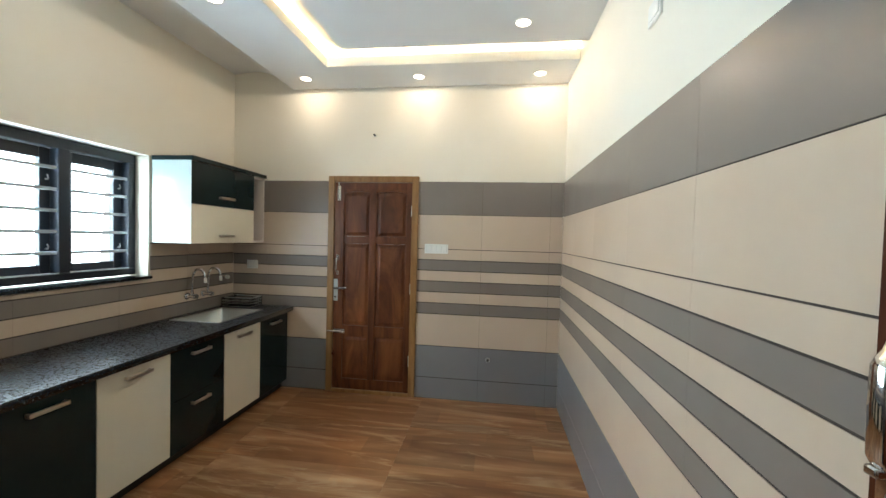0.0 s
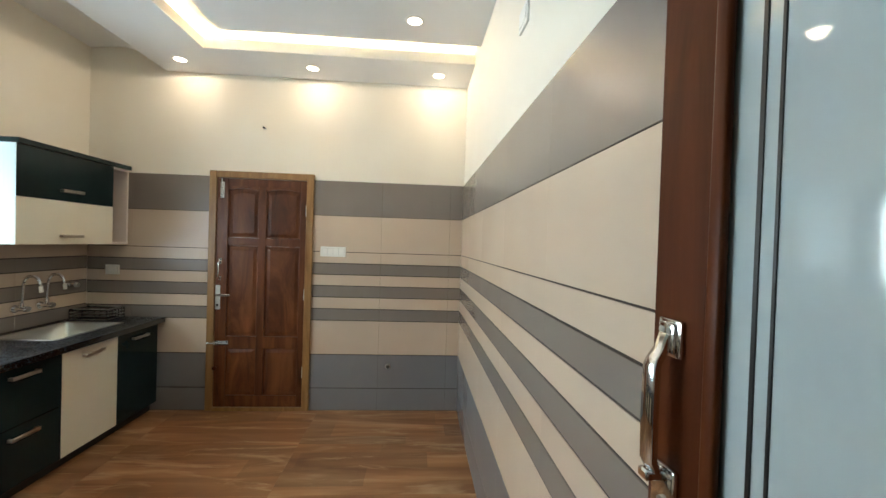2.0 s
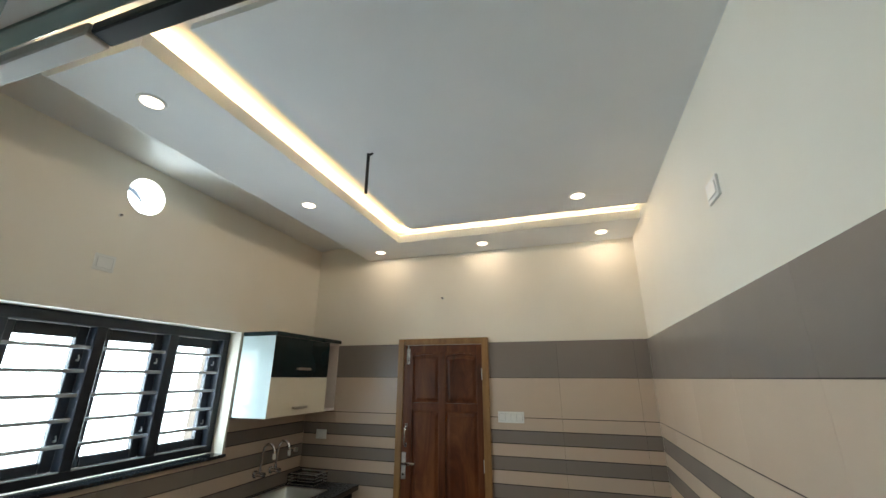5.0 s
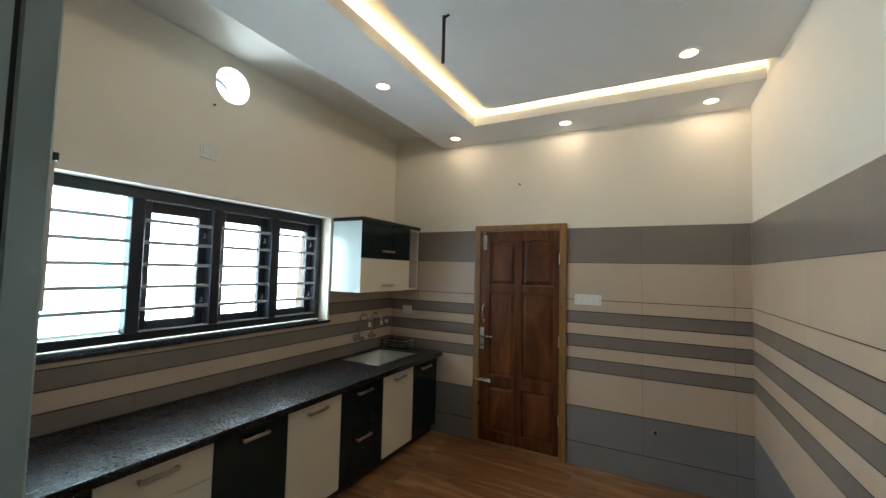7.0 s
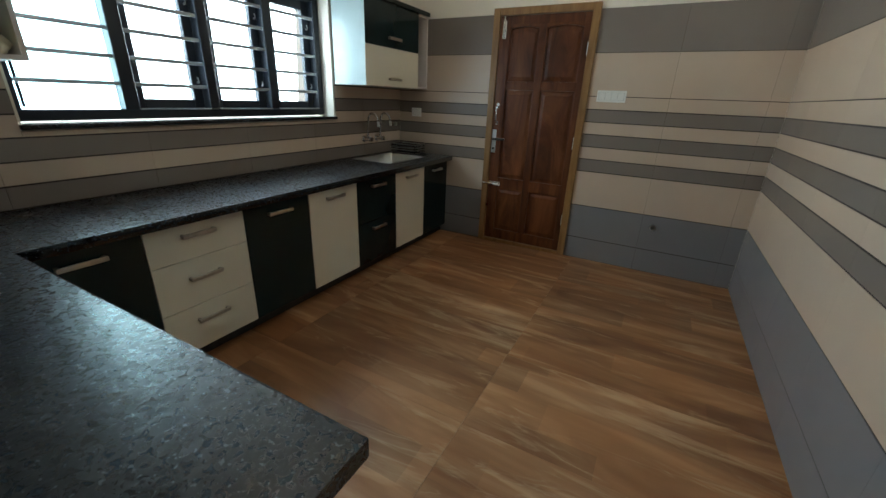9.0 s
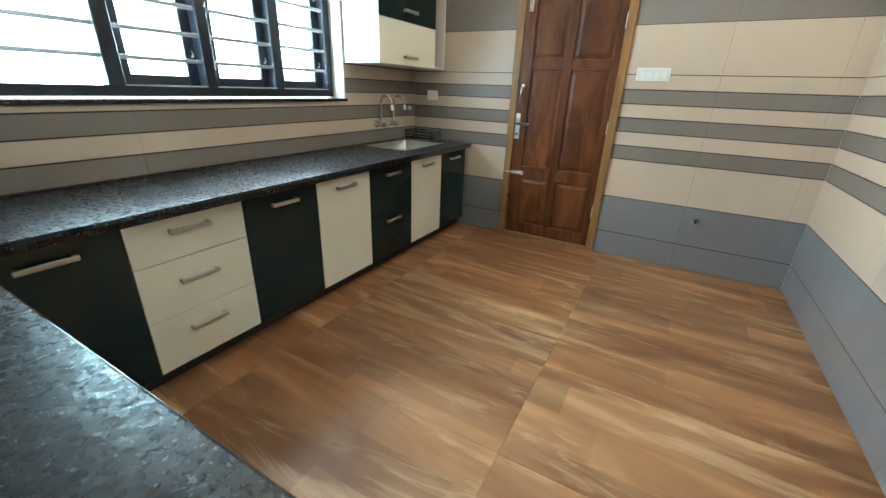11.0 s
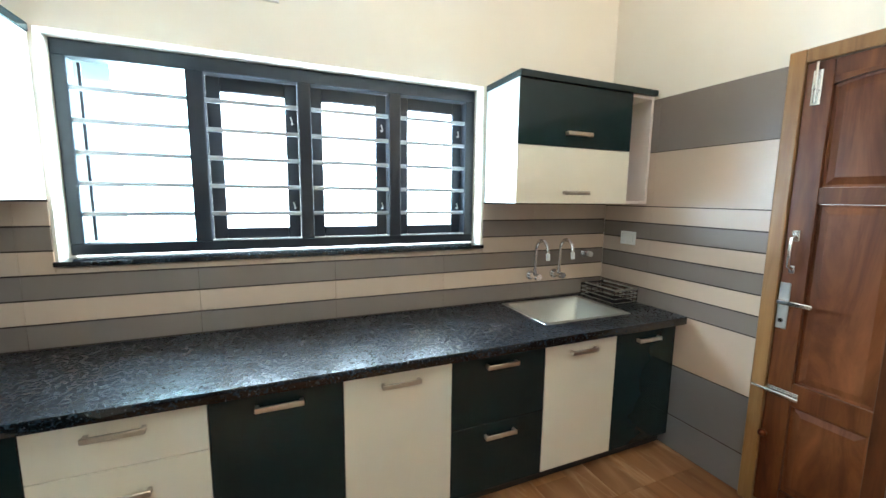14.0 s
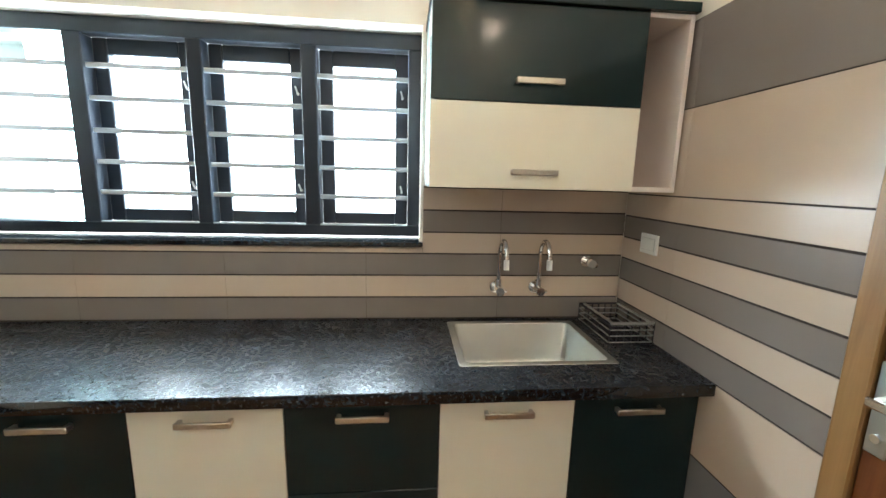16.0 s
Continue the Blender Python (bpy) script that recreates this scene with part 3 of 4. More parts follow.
# ---- entry door leaf, open nearly flat along the side wall ----
def entry_door():
    xf, xb = 0.718, 0.748
    y0, y1, z0, z1 = -0.10, 0.679, 0.01, 2.112
    d = thing("entry_door", (xf, y0, z0), "open dark polished wooden door with a frosted glass panel", "door")
    s = 0.092
    part("stile", boxbm(xf, xb, y1 - s, y1, z0, z1, bevel=0.0012), MAHOG, d)
    part("stile", boxbm(xf, xb, y0, y0 + s, z0, z1, bevel=0.003), MAHOG, d)
    part("rail", boxbm(xf, xb, y0 + s, y1 - s, z1 - s, z1, bevel=0.0012), MAHOG, d)
    part("rail", boxbm(xf, xb, y0 + s, y1 - s, z0, z0 + 0.2, bevel=0.003), MAHOG, d)
    ya, yb, za, zb = y0 + s, y1 - s, z0 + 0.2, z1 - s
    # rounded moulding round the pane
    w = 0.022
    for args in ((xf - 0.004, xf + 0.008, yb - w, yb, za, zb), (xf - 0.004, xf + 0.008, ya, ya + w, za, zb), (xf - 0.004, xf + 0.008, ya + w, yb - w, zb - w, zb), (xf - 0.004, xf + 0.008, ya + w, yb - w, za, za + w)):
        part("moulding", boxbm(*args, bevel=0.005, seg=3), MAHOG, d, smooth=True)
    g = part("pane", boxbm(xf + 0.010, xf + 0.016, ya, yb, za, zb), FGLASS, d, "pale blue-grey frosted glass with black border lines")
    xg = xf + 0.0085
    ga, gb, gc, gd = ya + w, yb - w, za + w, zb - w
    for off, wid, full in ((0.029, 0.0052, True), (0.050, 0.0036, False)):
        e = 0.0 if full else off - 0.006
        part("inlay_line", boxbm(xg, xg + 0.003, gb - off - wid, gb - off, gc + e, gd - e), BLACKLINE, g)
        part("inlay_line", boxbm(xg, xg + 0.003, ga + off, ga + off + wid, gc + e, gd - e), BLACKLINE, g)
        part("inlay_line", boxbm(xg + 0.0004, xg + 0.003, ga + e, gb - e, gd - off - wid, gd - off), BLACKLINE, g)
        part("inlay_line", boxbm(xg + 0.0004, xg + 0.003, ga + e, gb - e, gc + off, gc + off + wid), BLACKLINE, g)
    # chrome pull: stepped upper plate, swan neck, flat grip, key plate below
    yc, zp = y1 - 0.040, 1.436
    h = part("upper_plate", boxbm(xf - 0.007, xf, yc - 0.021, yc + 0.021, zp - 0.026, zp + 0.0235, bevel=0.003, seg=2), CHROME, d, "square chrome handle plate", smooth=True)
    part("boss", boxbm(xf - 0.012, xf - 0.006, yc - 0.015, yc + 0.015, zp - 0.021, zp + 0.019, bevel=0.003, seg=2), CHROME, h, smooth=True)
    for q in (-0.007, 0.007):
        part("screw", rod(bmesh.new(), (xf - 0.011, yc + q, zp + 0.009), (xf - 0.0135, yc + q, zp + 0.009), 0.0042, 12), STEEL, h, smooth=True)
    bm = bmesh.new()
    prof = [(0.010, 0.002, 0.009), (0.018, -0.018, 0.0095), (0.026, -0.030, 0.011), (0.029, -0.038, 0.0125), (0.030, -0.095, 0.013), (0.029, -0.160, 0.0125), (0.023, -0.172, 0.011)]
    rings = []
    for k, (dx, dz, hw) in enumerate(prof):
        a_, c_ = prof[max(k - 1, 0)], prof[min(k + 1, len(prof) - 1)]
        tx, tz = c_[0] - a_[0], c_[1] - a_[1]
        ln = math.hypot(tx, tz)
        nx, nz = -tz / ln * 0.0065, tx / ln * 0.0065
        ring = []
        for u, v_ in ((-1, -0.6), (-0.7, -1), (0.7, -1), (1, -0.6), (1, 0.6), (0.7, 1), (-0.7, 1), (-1, 0.6)):
            ring.append(bm.verts.new((xf - dx - nx * v_, yc + u * hw, zp + dz + nz * v_)))
        rings.append(ring)
    for r0, r1 in zip(rings, rings[1:]):
        for k in range(8):
            bm.faces.new((r0[k], r0[(k + 1) % 8], r1[(k + 1) % 8], r1[k]))
    bm.faces.new(rings[0][::-1])
    bm.faces.new(rings[-1])
    part("grip", bm, CHROME, h, "chrome swan-neck pull grip", smooth=True)
    low = part("lower_plate", boxbm(xf - 0.010, xf, yc - 0.022, yc + 0.022, zp - 0.238, zp - 0.168, bevel=0.004, seg=2), CHROME, d, "chrome key plate", smooth=True)
    part("stud", boxbm(xf - 0.038, xf - 0.008, yc - 0.010, yc + 0.010, zp - 0.186, zp - 0.172, bevel=0.003), CHROME, low, smooth=True)
    part("keyhole", rod(bmesh.new(), (xf - 0.009, yc - 0.004, zp - 0.214), (xf - 0.014, yc - 0.004, zp - 0.214), 0.007, 14), STEEL, low, smooth=True)
    for z in (0.3, 1.05, 1.8):
        part("hinge", rod(bmesh.new(), (xf - 0.003, y0 - 0.002, z - 0.05), (xf - 0.003, y0 - 0.002, z + 0.05), 0.006, 8), STEEL, d, smooth=True)
    d.rotation_euler = (0, 0, radians(2.6))
    f = thing("entry_frame", (0.3, YN, 0), "dark wooden frame of the entry doorway", "door frame", kind="structure")
    part("jamb", boxbm(-0.17, -0.10, YN - 0.13, YN + 0.012, 0, 2.16, bevel=0.003), MAHOG, f)
    part("jamb", boxbm(0.70, 0.757, YN - 0.13, YN + 0.012, 0, 2.16, bevel=0.003), MAHOG, f)
    part("head", boxbm(-0.10, 0.70, YN - 0.13, YN + 0.012, 2.118, 2.16, bevel=0.003), MAHOG, f)


entry_door()


# ---- kitchen units ----
def pull(parent, at, length=0.172, out=(1, 0)):
    """A flat bar pull on two feet; out: the way that it faces in plan."""
    x, y, z = at
    bm = bmesh.new()
    ox, oy = out
    def slab(u0, u1, d0, d1, z0, z1, bev):
        if ox:
            box(bm, x + ox * min(d0, d1) if ox > 0 else x - max(d0, d1), x + max(d0, d1) if ox > 0 else x - min(d0, d1), y + u0, y + u1, z + z0, z + z1, bevel=bev)
        else:
            box(bm, x + u0, x + u1, y + min(d0, d1), y + max(d0, d1), z + z0, z + z1, bevel=bev)
    hl = length / 2
    slab(-hl, hl, 0.020, 0.030, -0.011, 0.011, 0.003)
    slab(-hl + 0.002, -hl + 0.016, -0.001, 0.022, -0.009, 0.009, 0.002)
    slab(hl - 0.016, hl - 0.002, -0.001, 0.022, -0.009, 0.009, 0.002)
    return part("handle", bm, NICKEL, parent, "brushed nickel bar handle", smooth=True)


XF = -1.905            # face of the fronts along the window wall
FZ0, FZ1 = 0.082, 0.767
UNITS = [(0.408, 0.861, DARK, 1, "dark green laminate base cabinet in the corner"),
         (0.861, 1.361, CREAM, 3, "cream laminate base unit with three drawers"),
         (1.361, 1.831, DARK, 1, "dark green laminate base cabinet with one door"),
         (1.831, 2.306, CREAM, 1, "cream laminate base cabinet with one door"),
         (2.306, 2.813, DARK, 2, "dark green laminate base unit with two drawers"),
         (2.813, 3.283, CREAM, 1, "cream laminate base cabinet under the sink"),
         (3.283, 3.742, DARK, 1, "dark green laminate base cabinet beside the back door")]
DRAWER_Z = {1: [(FZ0, FZ1)], 2: [(FZ0, 0.425), (0.428, FZ1)], 3: [(FZ0, 0.330), (0.333, 0.584), (0.587, FZ1)]}
HANDLE_Z = {1: [0.710], 2: [0.365, 0.713], 3: [0.248, 0.485, 0.712]}
for y0, y1, m, n, lab in UNITS:
    u = thing("base_cabinet", (XF - 0.3, (y0 + y1) / 2, 0), lab, "cabinet", "base cabinets under the worktop")
    body = part("body", boxbm(XL + 0.012, XF - 0.019, y0 + 0.001, y1 - 0.001, FZ0, 0.782), PLINTH, u) if n != 1 or y0 < 2.7 else part("body", boxbm(XL + 0.012, XF - 0.019, y0 + 0.001, y1 - 0.001, FZ0, 0.60), PLINTH, u)
    part("plinth", boxbm(XL + 0.012, XF - 0.055, y0 + 0.001, y1 - 0.001, 0.0, FZ0), PLINTH, u)
    for (za, zb), hz in zip(DRAWER_Z[n], HANDLE_Z[n]):
        f = part("door" if n == 1 else "drawer", boxbm(XF - 0.018, XF, y0 + 0.0015, y1 - 0.0015, za, zb, bevel=0.0015), m, u)
        yc = (y0 + y1) / 2 + (-0.01 if n == 3 else 0)
        if y0 < 0.5:
            yc = 0.632
        pull(f, (XF, yc, hz), 0.172)

YE = 0.405             # face of the fronts of the short run
for x0, x1, m in ((-1.885, -1.37, CREAM), (-1.37, -0.86, DARK), (-0.86, -0.34, CREAM)):
    u = thing("base_cabinet", ((x0 + x1) / 2, YE - 0.3, 0), ("cream" if m is CREAM else "dark green") + " laminate base cabinet of the short run", "cabinet", "base cabinets under the worktop")
    part("body", boxbm(x0 + 0.001, x1 - 0.001, YN + 0.004, YE - 0.019, FZ0, 0.782), PLINTH, u)
    part("plinth", boxbm(x0 + 0.001, x1 - 0.001, YN + 0.004, YE - 0.055, 0, FZ0), PLINTH, u)
    f = part("door", boxbm(x0 + 0.0015, x1 - 0.0015, YE - 0.018, YE, FZ0, FZ1, bevel=0.0015), m, u)
    pull(f, ((x0 + x1) / 2, YE, 0.71), 0.172, (0, 1))


# ---- worktop, sink, taps ----
SX0, SX1, SY0, SY1 = -2.455, -2.015, 2.895, 3.490
ZW = 0.825
bm = bmesh.new()
zb_ = ZW - 0.042
for a in ((XL + 0.011, -0.30, YN + 0.003, 0.452), (XL + 0.011, -1.848, 0.452, SY0), (XL + 0.011, SX0, SY0, SY1), (SX1, -1.848, SY0, SY1), (XL + 0.011, -1.848, SY1, YF - 0.001)):
    box(bm, *a, zb_, ZW)
bmesh.ops.remove_doubles(bm, verts=bm.verts, dist=0.0005)
worktop = solid("worktop", bm, GRANITE, "L-shaped black leathered granite worktop with sink cut-out", "worktop")
part("front_edge", boxbm(-1.849, -1.843, 0.4575, YF - 0.002, zb_, ZW + 0.0005, bevel=0.0025, seg=2), POLISHED, worktop, "polished black front edge", smooth=True)
part("front_edge", boxbm(-1.843, -0.30, 0.451, 0.457, zb_, ZW + 0.0005, bevel=0.0025, seg=2), POLISHED, worktop, smooth=True)


def sink():
    s = thing("kitchen_sink", ((SX0 + SX1) / 2, (SY0 + SY1) / 2, 0.62), "square stainless steel sink set in the worktop", "sink")
    bm = bmesh.new()
    zt, zbot = ZW + 0.003, 0.63
    i, r = 0.022, 0.022
    def loop(x0, x1, y0, y1, z, rad):
        vs = []
        for cx, cy, a0 in ((x1 - rad, y1 - rad, 0), (x0 + rad, y1 - rad, 90), (x0 + rad, y0 + rad, 180), (x1 - rad, y0 + rad, 270)):
            for k in range(5):
                a = radians(a0 + 22.5 * k)
                vs.append(bm.verts.new((cx + rad * math.cos(a), cy + rad * math.sin(a), z)))
        return vs
    ls = [loop(SX0 - 0.006, SX1 + 0.006, SY0 - 0.006, SY1 + 0.006, zt - 0.002, 0.012), loop(SX0 - 0.004, SX1 + 0.004, SY0 - 0.004, SY1 + 0.004, zt, 0.012),
          loop(SX0 + i, SX1 - i, SY0 + i, SY1 - i, zt - 0.001, r), loop(SX0 + i + 0.004, SX1 - i - 0.004, SY0 + i + 0.004, SY1 - i - 0.004, zt - 0.008, r),
          loop(SX0 + i + 0.008, SX1 - i - 0.008, SY0 + i + 0.008, SY1 - i - 0.008, zbot + 0.02, r), loop(SX0 + i + 0.025, SX1 - i - 0.025, SY0 + i + 0.025, SY1 - i - 0.025, zbot, r)]
    for a, b in zip(ls, ls[1:]):
        for k in range(len(a)):
            j = (k + 1) % len(a)
            bm.faces.new((a[k], a[j], b[j], b[k]))
    bm.faces.new(ls[-1])
    part("bowl", bm, STEEL, s, smooth=True)
    bm = bmesh.new()
    bmesh.ops.create_cone(bm, cap_ends=True, segments=24, radius1=0.045, radius2=0.04, depth=0.006, matrix=Matrix.Translation(((SX0 + SX1) / 2, (SY0 + SY1) / 2, zbot + 0.004)))
    part("drain", bm, CHROME, s, smooth=True)


sink()


def tap(y, zb):
    """A wall tap: flange, body with a top knob, and a tall swan-neck spout."""
    x = XL + TH
    t = thing("wall_tap", (x, y, zb), "chrome wall tap with a tall swan-neck spout over the sink", "tap", "taps over the sink")
    bm = rod(bmesh.new(), (x, y, zb), (x + 0.012, y, zb), 0.030, 20)
    part("flange", bm, CHROME, t, smooth=True)
    bm = rod(bmesh.new(), (x + 0.01, y, zb), (x + 0.075, y, zb), 0.017, 16)
    rod(bm, (x + 0.055, y, zb - 0.005), (x + 0.055, y, zb + 0.045), 0.015, 16)
    part("body", bm, CHROME, t, smooth=True)
    bm = rod(bmesh.new(), (x + 0.075, y, zb), (x + 0.105, y, zb), 0.020, 12)
    rod(bm, (x + 0.092, y - 0.032, zb), (x + 0.092, y + 0.032, zb), 0.006, 8)
    part("knob", bm, CHROME, t, smooth=True)
    pts = [(x + 0.055, y, zb + 0.04), (x + 0.064, y, zb + 0.175)]
    for k in range(1, 9):
        a = math.pi * k / 8
        pts.append((x + 0.064 + 0.058 * (1 - math.cos(a)), y, zb + 0.175 + 0.062 * math.sin(a)))
    pts.append((x + 0.184, y, zb + 0.150))
    part("spout", tube(bmesh.new(), pts, 0.0105, 12), CHROME, t, smooth=True)
    part("aerator", rod(bmesh.new(), (x + 0.182, y, zb + 0.165), (x + 0.187, y, zb + 0.122), 0.0125, 12), PLASTIC, t, "pale spout end", smooth=True)


tap(3.125, 0.988)
tap(3.315, 0.988)
v = thing("angle_valve", (XL + TH, 3.565, 1.115), "small chrome angle valve on the tiles", "valve")
part("flange", rod(bmesh.new(), (XL + TH, 3.565, 1.115), (XL + TH + 0.010, 3.565, 1.115), 0.028, 18), CHROME, v, smooth=True)
bm = rod(bmesh.new(), (XL + TH, 3.565, 1.115), (XL + TH + 0.055, 3.565, 1.115), 0.014, 14)
rod(bm, (XL + TH + 0.045, 3.565, 1.115), (XL + TH + 0.045, 3.60, 1.10), 0.012, 12)
part("body", bm, CHROME, v, smooth=True)
part("knob", rod(bmesh.new(), (XL + TH + 0.055, 3.565, 1.115), (XL + TH + 0.078, 3.565, 1.115), 0.019, 10), STEEL, v, smooth=True)


def rack():
    """A folding wire dish basket beside the sink."""
    x0, x1, y0, y1, z0, z1 = -2.475, -2.185, 3.542, 3.735, ZW, ZW + 0.084
    t = thing("dish_rack", ((x0 + x1) / 2, (y0 + y1) / 2, z0), "black wire dish rack with steel rims on the worktop", "dish rack")
    r = 0.0035
    def ring(z, rad):
        bm = bmesh.new()
        c = [(x0, y0, z), (x1, y0, z), (x1, y1, z), (x0, y1, z)]
        for a, b in zip(c, c[1:] + c[:1]):
            rod(bm, a, b, rad, 8)
        return bm
    part("rim", ring(z1, 0.0045), BLACK, t)
    for y in (y0 + 0.012, y1 - 0.012):
        part("side_bar", boxbm(x0 + 0.02, x1 - 0.004, y - 0.006, y + 0.006, z1 + 0.003, z1 + 0.010, bevel=0.002), STEEL, t, "steel side bar")
    part("front_bar", boxbm(x1 - 0.006, x1 + 0.004, y0, y1, z1 - 0.004, z1 + 0.012, bevel=0.002), STEEL, t, "steel front bar")
    for z in (z0 + 0.008, z0 + 0.036, z0 + 0.062):
        part("wire_ring", ring(z, 0.003), STEEL, t, "thin steel wire")
    for k in range(4):
        x = x0 + (x1 - x0) * k / 3
        part("wire", tube(bmesh.new(), [(x, y0, z1), (x, y0, z0 + 0.008), (x, (y0 + y1) / 2, z0 + 0.006), (x, y1, z0 + 0.008), (x, y1, z1)], r, 6), BLACK, t)
    for k in range(1, 6):
        y = y0 + (y1 - y0) * k / 6
        part("wire", tube(bmesh.new(), [(x0, y, z1), (x0, y, z0 + 0.008), (x1, y, z0 + 0.008), (x1, y, z1)], r, 6), BLACK, t)
    part("tray", boxbm(x0 + 0.01, x1 - 0.01, y0 + 0.01, y1 - 0.01, z0 + 0.001, z0 + 0.004), BLACK, t)


rack()


# ---- wall cabinets ----
XW = -2.165


def wall_cabinet(y0, y1, niche, split, lab):
    """A wall unit with flap doors, an open niche at the y1 end, and a dark top board. Fronts face +x."""
    c = thing("wall_cabinet", (XL, (y0 + y1) / 2, 1.46), lab, "cabinet", "wall cabinets")
    z0, z1 = 1.458, 2.098
    yn = y1 - niche
    xb = XL + 0.0115
    part("side_panel", boxbm(xb, XW - 0.002, y0, y0 + 0.018, z0, z1, bevel=0.001), WHITE_LAM, c, "glossy white side panel")
    part("side_panel", boxbm(xb, XW - 0.002, y1 - 0.018, y1, z0, z1, bevel=0.001), NICHE, c)
    part("divider", boxbm(xb, XW - 0.020, yn - 0.009, yn + 0.009, z0 + 0.018, z1), NICHE, c)
    part("bottom_board", boxbm(xb, XW - 0.003, y0 + 0.018, y1 - 0.018, z0, z0 + 0.018), NICHE, c)
    part("top_panel", boxbm(xb, XW - 0.003, y0 + 0.018, y1 - 0.018, z1 - 0.018, z1 - 0.0005), NICHE, c)
    part("back_board", boxbm(xb, xb + 0.008, y0 + 0.018, y1 - 0.018, z0 + 0.018, z1 - 0.018), NICHE, c)
    part("top_board", boxbm(xb, XW + 0.018, y0 - 0.006, min(y1 + 0.006, YF - 0.001), z1, z1 + 0.034, bevel=0.002), DARK, c, "dark green overhanging top board")
    if split:
        spans = [(z0, 1.764, CREAM, 1.519), (1.767, z1 - 0.001, DARK, 1.838)]
    else:
        spans = [(z0, z1 - 0.001, CREAM, 1.520)]
    for a, b, m, hz in spans:
        f = part("flap_door", boxbm(XW - 0.018, XW, y0 + 0.001, yn + 0.006, a, b, bevel=0.0015), m, c, "cream flap door" if m is CREAM else "dark green flap door")
        pull(f, (XW, (y0 + yn) / 2 + (0.0 if split else 0.005), hz), 0.176 if split else 0.17)
    return c


wall_cabinet(2.776, 3.735, 0.180, True, "wall cabinet with dark green and cream flaps and open niche")
wall_cabinet(0.118, 0.752, 0.200, False, "cream wall cabinet with an open niche beside the window")

# wall cabinets of the short run, over the worktop
YU = 0.167


def entry_cabinets():
    x0, x1, z0, z1 = XW + 0.002, -0.229, 1.452, 2.098
    n = 3
    w = (x1 - 0.002 - x0) / n
    for k in range(n):
        a, b = x0 + k * w, x0 + (k + 1) * w
        c = thing("wall_cabinet", ((a + b) / 2, YN, z0), "pale laminate wall cabinet of the short run", "cabinet", "wall cabinets")
        part("body", boxbm(a + 0.0005, b - 0.0005, YN + 0.002, YU - 0.021, z0, z1), WHITE_LAM, c)
        f = part("flap_door", boxbm(a + 0.001, b - 0.001, YU - 0.018, YU, z0, z1 - 0.001, bevel=0.0015), DARK if k == 0 else WHITE_LAM, c)
        # black strip set in the gap behind the door to stand for its shade
        part("gap_line", boxbm(a + 0.003, b - 0.003, YU - 0.0215, YU - 0.0175, z0 + 0.003, z1 - 0.004), BLACKLINE, c)
        pull(f, ((a + b) / 2, YU, 1.50), 0.17, (0, 1))


entry_cabinets()
loft = thing("loft_cabinet", (-0.8, YN, 2.10), "pale loft cabinet above the entry doorway", "cabinet")
part("body", boxbm(XL + 0.002, XR - 0.002, YN + 0.002, 0.225, 2.135, 2.60), NICHE, loft)
part("front", boxbm(XL + 0.34, XR - 0.004, 0.228, 0.246, 2.135, 2.60, bevel=0.001), WHITE_LAM, loft)
part("edge_profile", boxbm(-0.31, XR - 0.004, 0.250, 0.272, 2.120, 2.1345, bevel=0.002), BLACKLINE, loft, "black edge profile")
part("edge_profile", boxbm(XW + 0.03, -0.312, 0.247, 0.272, 2.118, 2.1345, bevel=0.002), NICHE, loft, "grey edge profile")


# black bag and cream bag in the niche
def lump(name, at, size, material, lab, cat, seed, crown=0.0):
    bm = bmesh.new()
    bmesh.ops.create_icosphere(bm, subdivisions=4, radius=1.0)
    for v_ in bm.verts:
        p = v_.co.copy()
        n_ = noise.noise(p * 1.6 + Vector((seed, 0, 0))) * 0.30 + noise.noise(p * 4.2 + Vector((0, seed, 0))) * 0.14 + noise.noise(p * 9.0) * 0.05
        q = p * (1 + n_)
        if q.z > 0.45 and crown:
            q.x *= 1 - crown * (q.z - 0.45)
            q.y *= 1 - crown * (q.z - 0.45)
            q.z *= 1.15
        q.z = max(q.z, -0.62)
        v_.co = Vector((q.x * size[0], q.y * size[1], (q.z + 0.62) * size[2])) + Vector(at)
    return solid(name, bm, material, lab, cat, smooth=True)


lump("cloth_bag", (-2.335, 0.640, 1.4765), (0.098, 0.096, 0.125), BLACK, "crumpled black bag in the open niche", "bag", 3.0)
lump("plastic_bag", (-2.225, 0.655, 1.4765), (0.040, 0.070, 0.058), BAG, "knotted cream plastic bag in the open niche", "bag", 9.0, 0.9)


# ---- electrics ----
def switch_plate(name, centre, axis, w, h, keys, lab, sign=1.0):
    """A bevelled plate with rocker keys. axis: the wall's normal; sign: the way it faces."""
    x, y, z = centre
    t = thing(name, centre, lab, "switch plate")
    def slab(u0, u1, v0, v1, d0, d1, bev):
        a, b = sorted((sign * d0, sign * d1))
        if axis == "x":
            return boxbm(x + a, x + b, y + u0, y + u1, z + v0, z + v1, bevel=bev)
        return boxbm(x + u0, x + u1, y + a, y + b, z + v0, z + v1, bevel=bev)
    part("plate", slab(-w / 2, w / 2, -h / 2, h / 2, 0.0, 0.010, 0.002), PLASTIC, t)
    kw = (w - 0.03) / keys
    # grey plate behind the rockers, darkened as shade between them
    part("gap_shade", slab(-w / 2 + 0.013, w / 2 - 0.013, -h / 2 + 0.0165, h / 2 - 0.0165, 0.0085, 0.0105, 0.0), GAP, t)
    for k in range(keys):
        u = -w / 2 + 0.015 + k * kw
        part("rocker", slab(u + 0.0015, u + kw - 0.0015, -h / 2 + 0.018, h / 2 - 0.018, 0.009, 0.0135, 0.0015), PLASTIC, t)
    return t


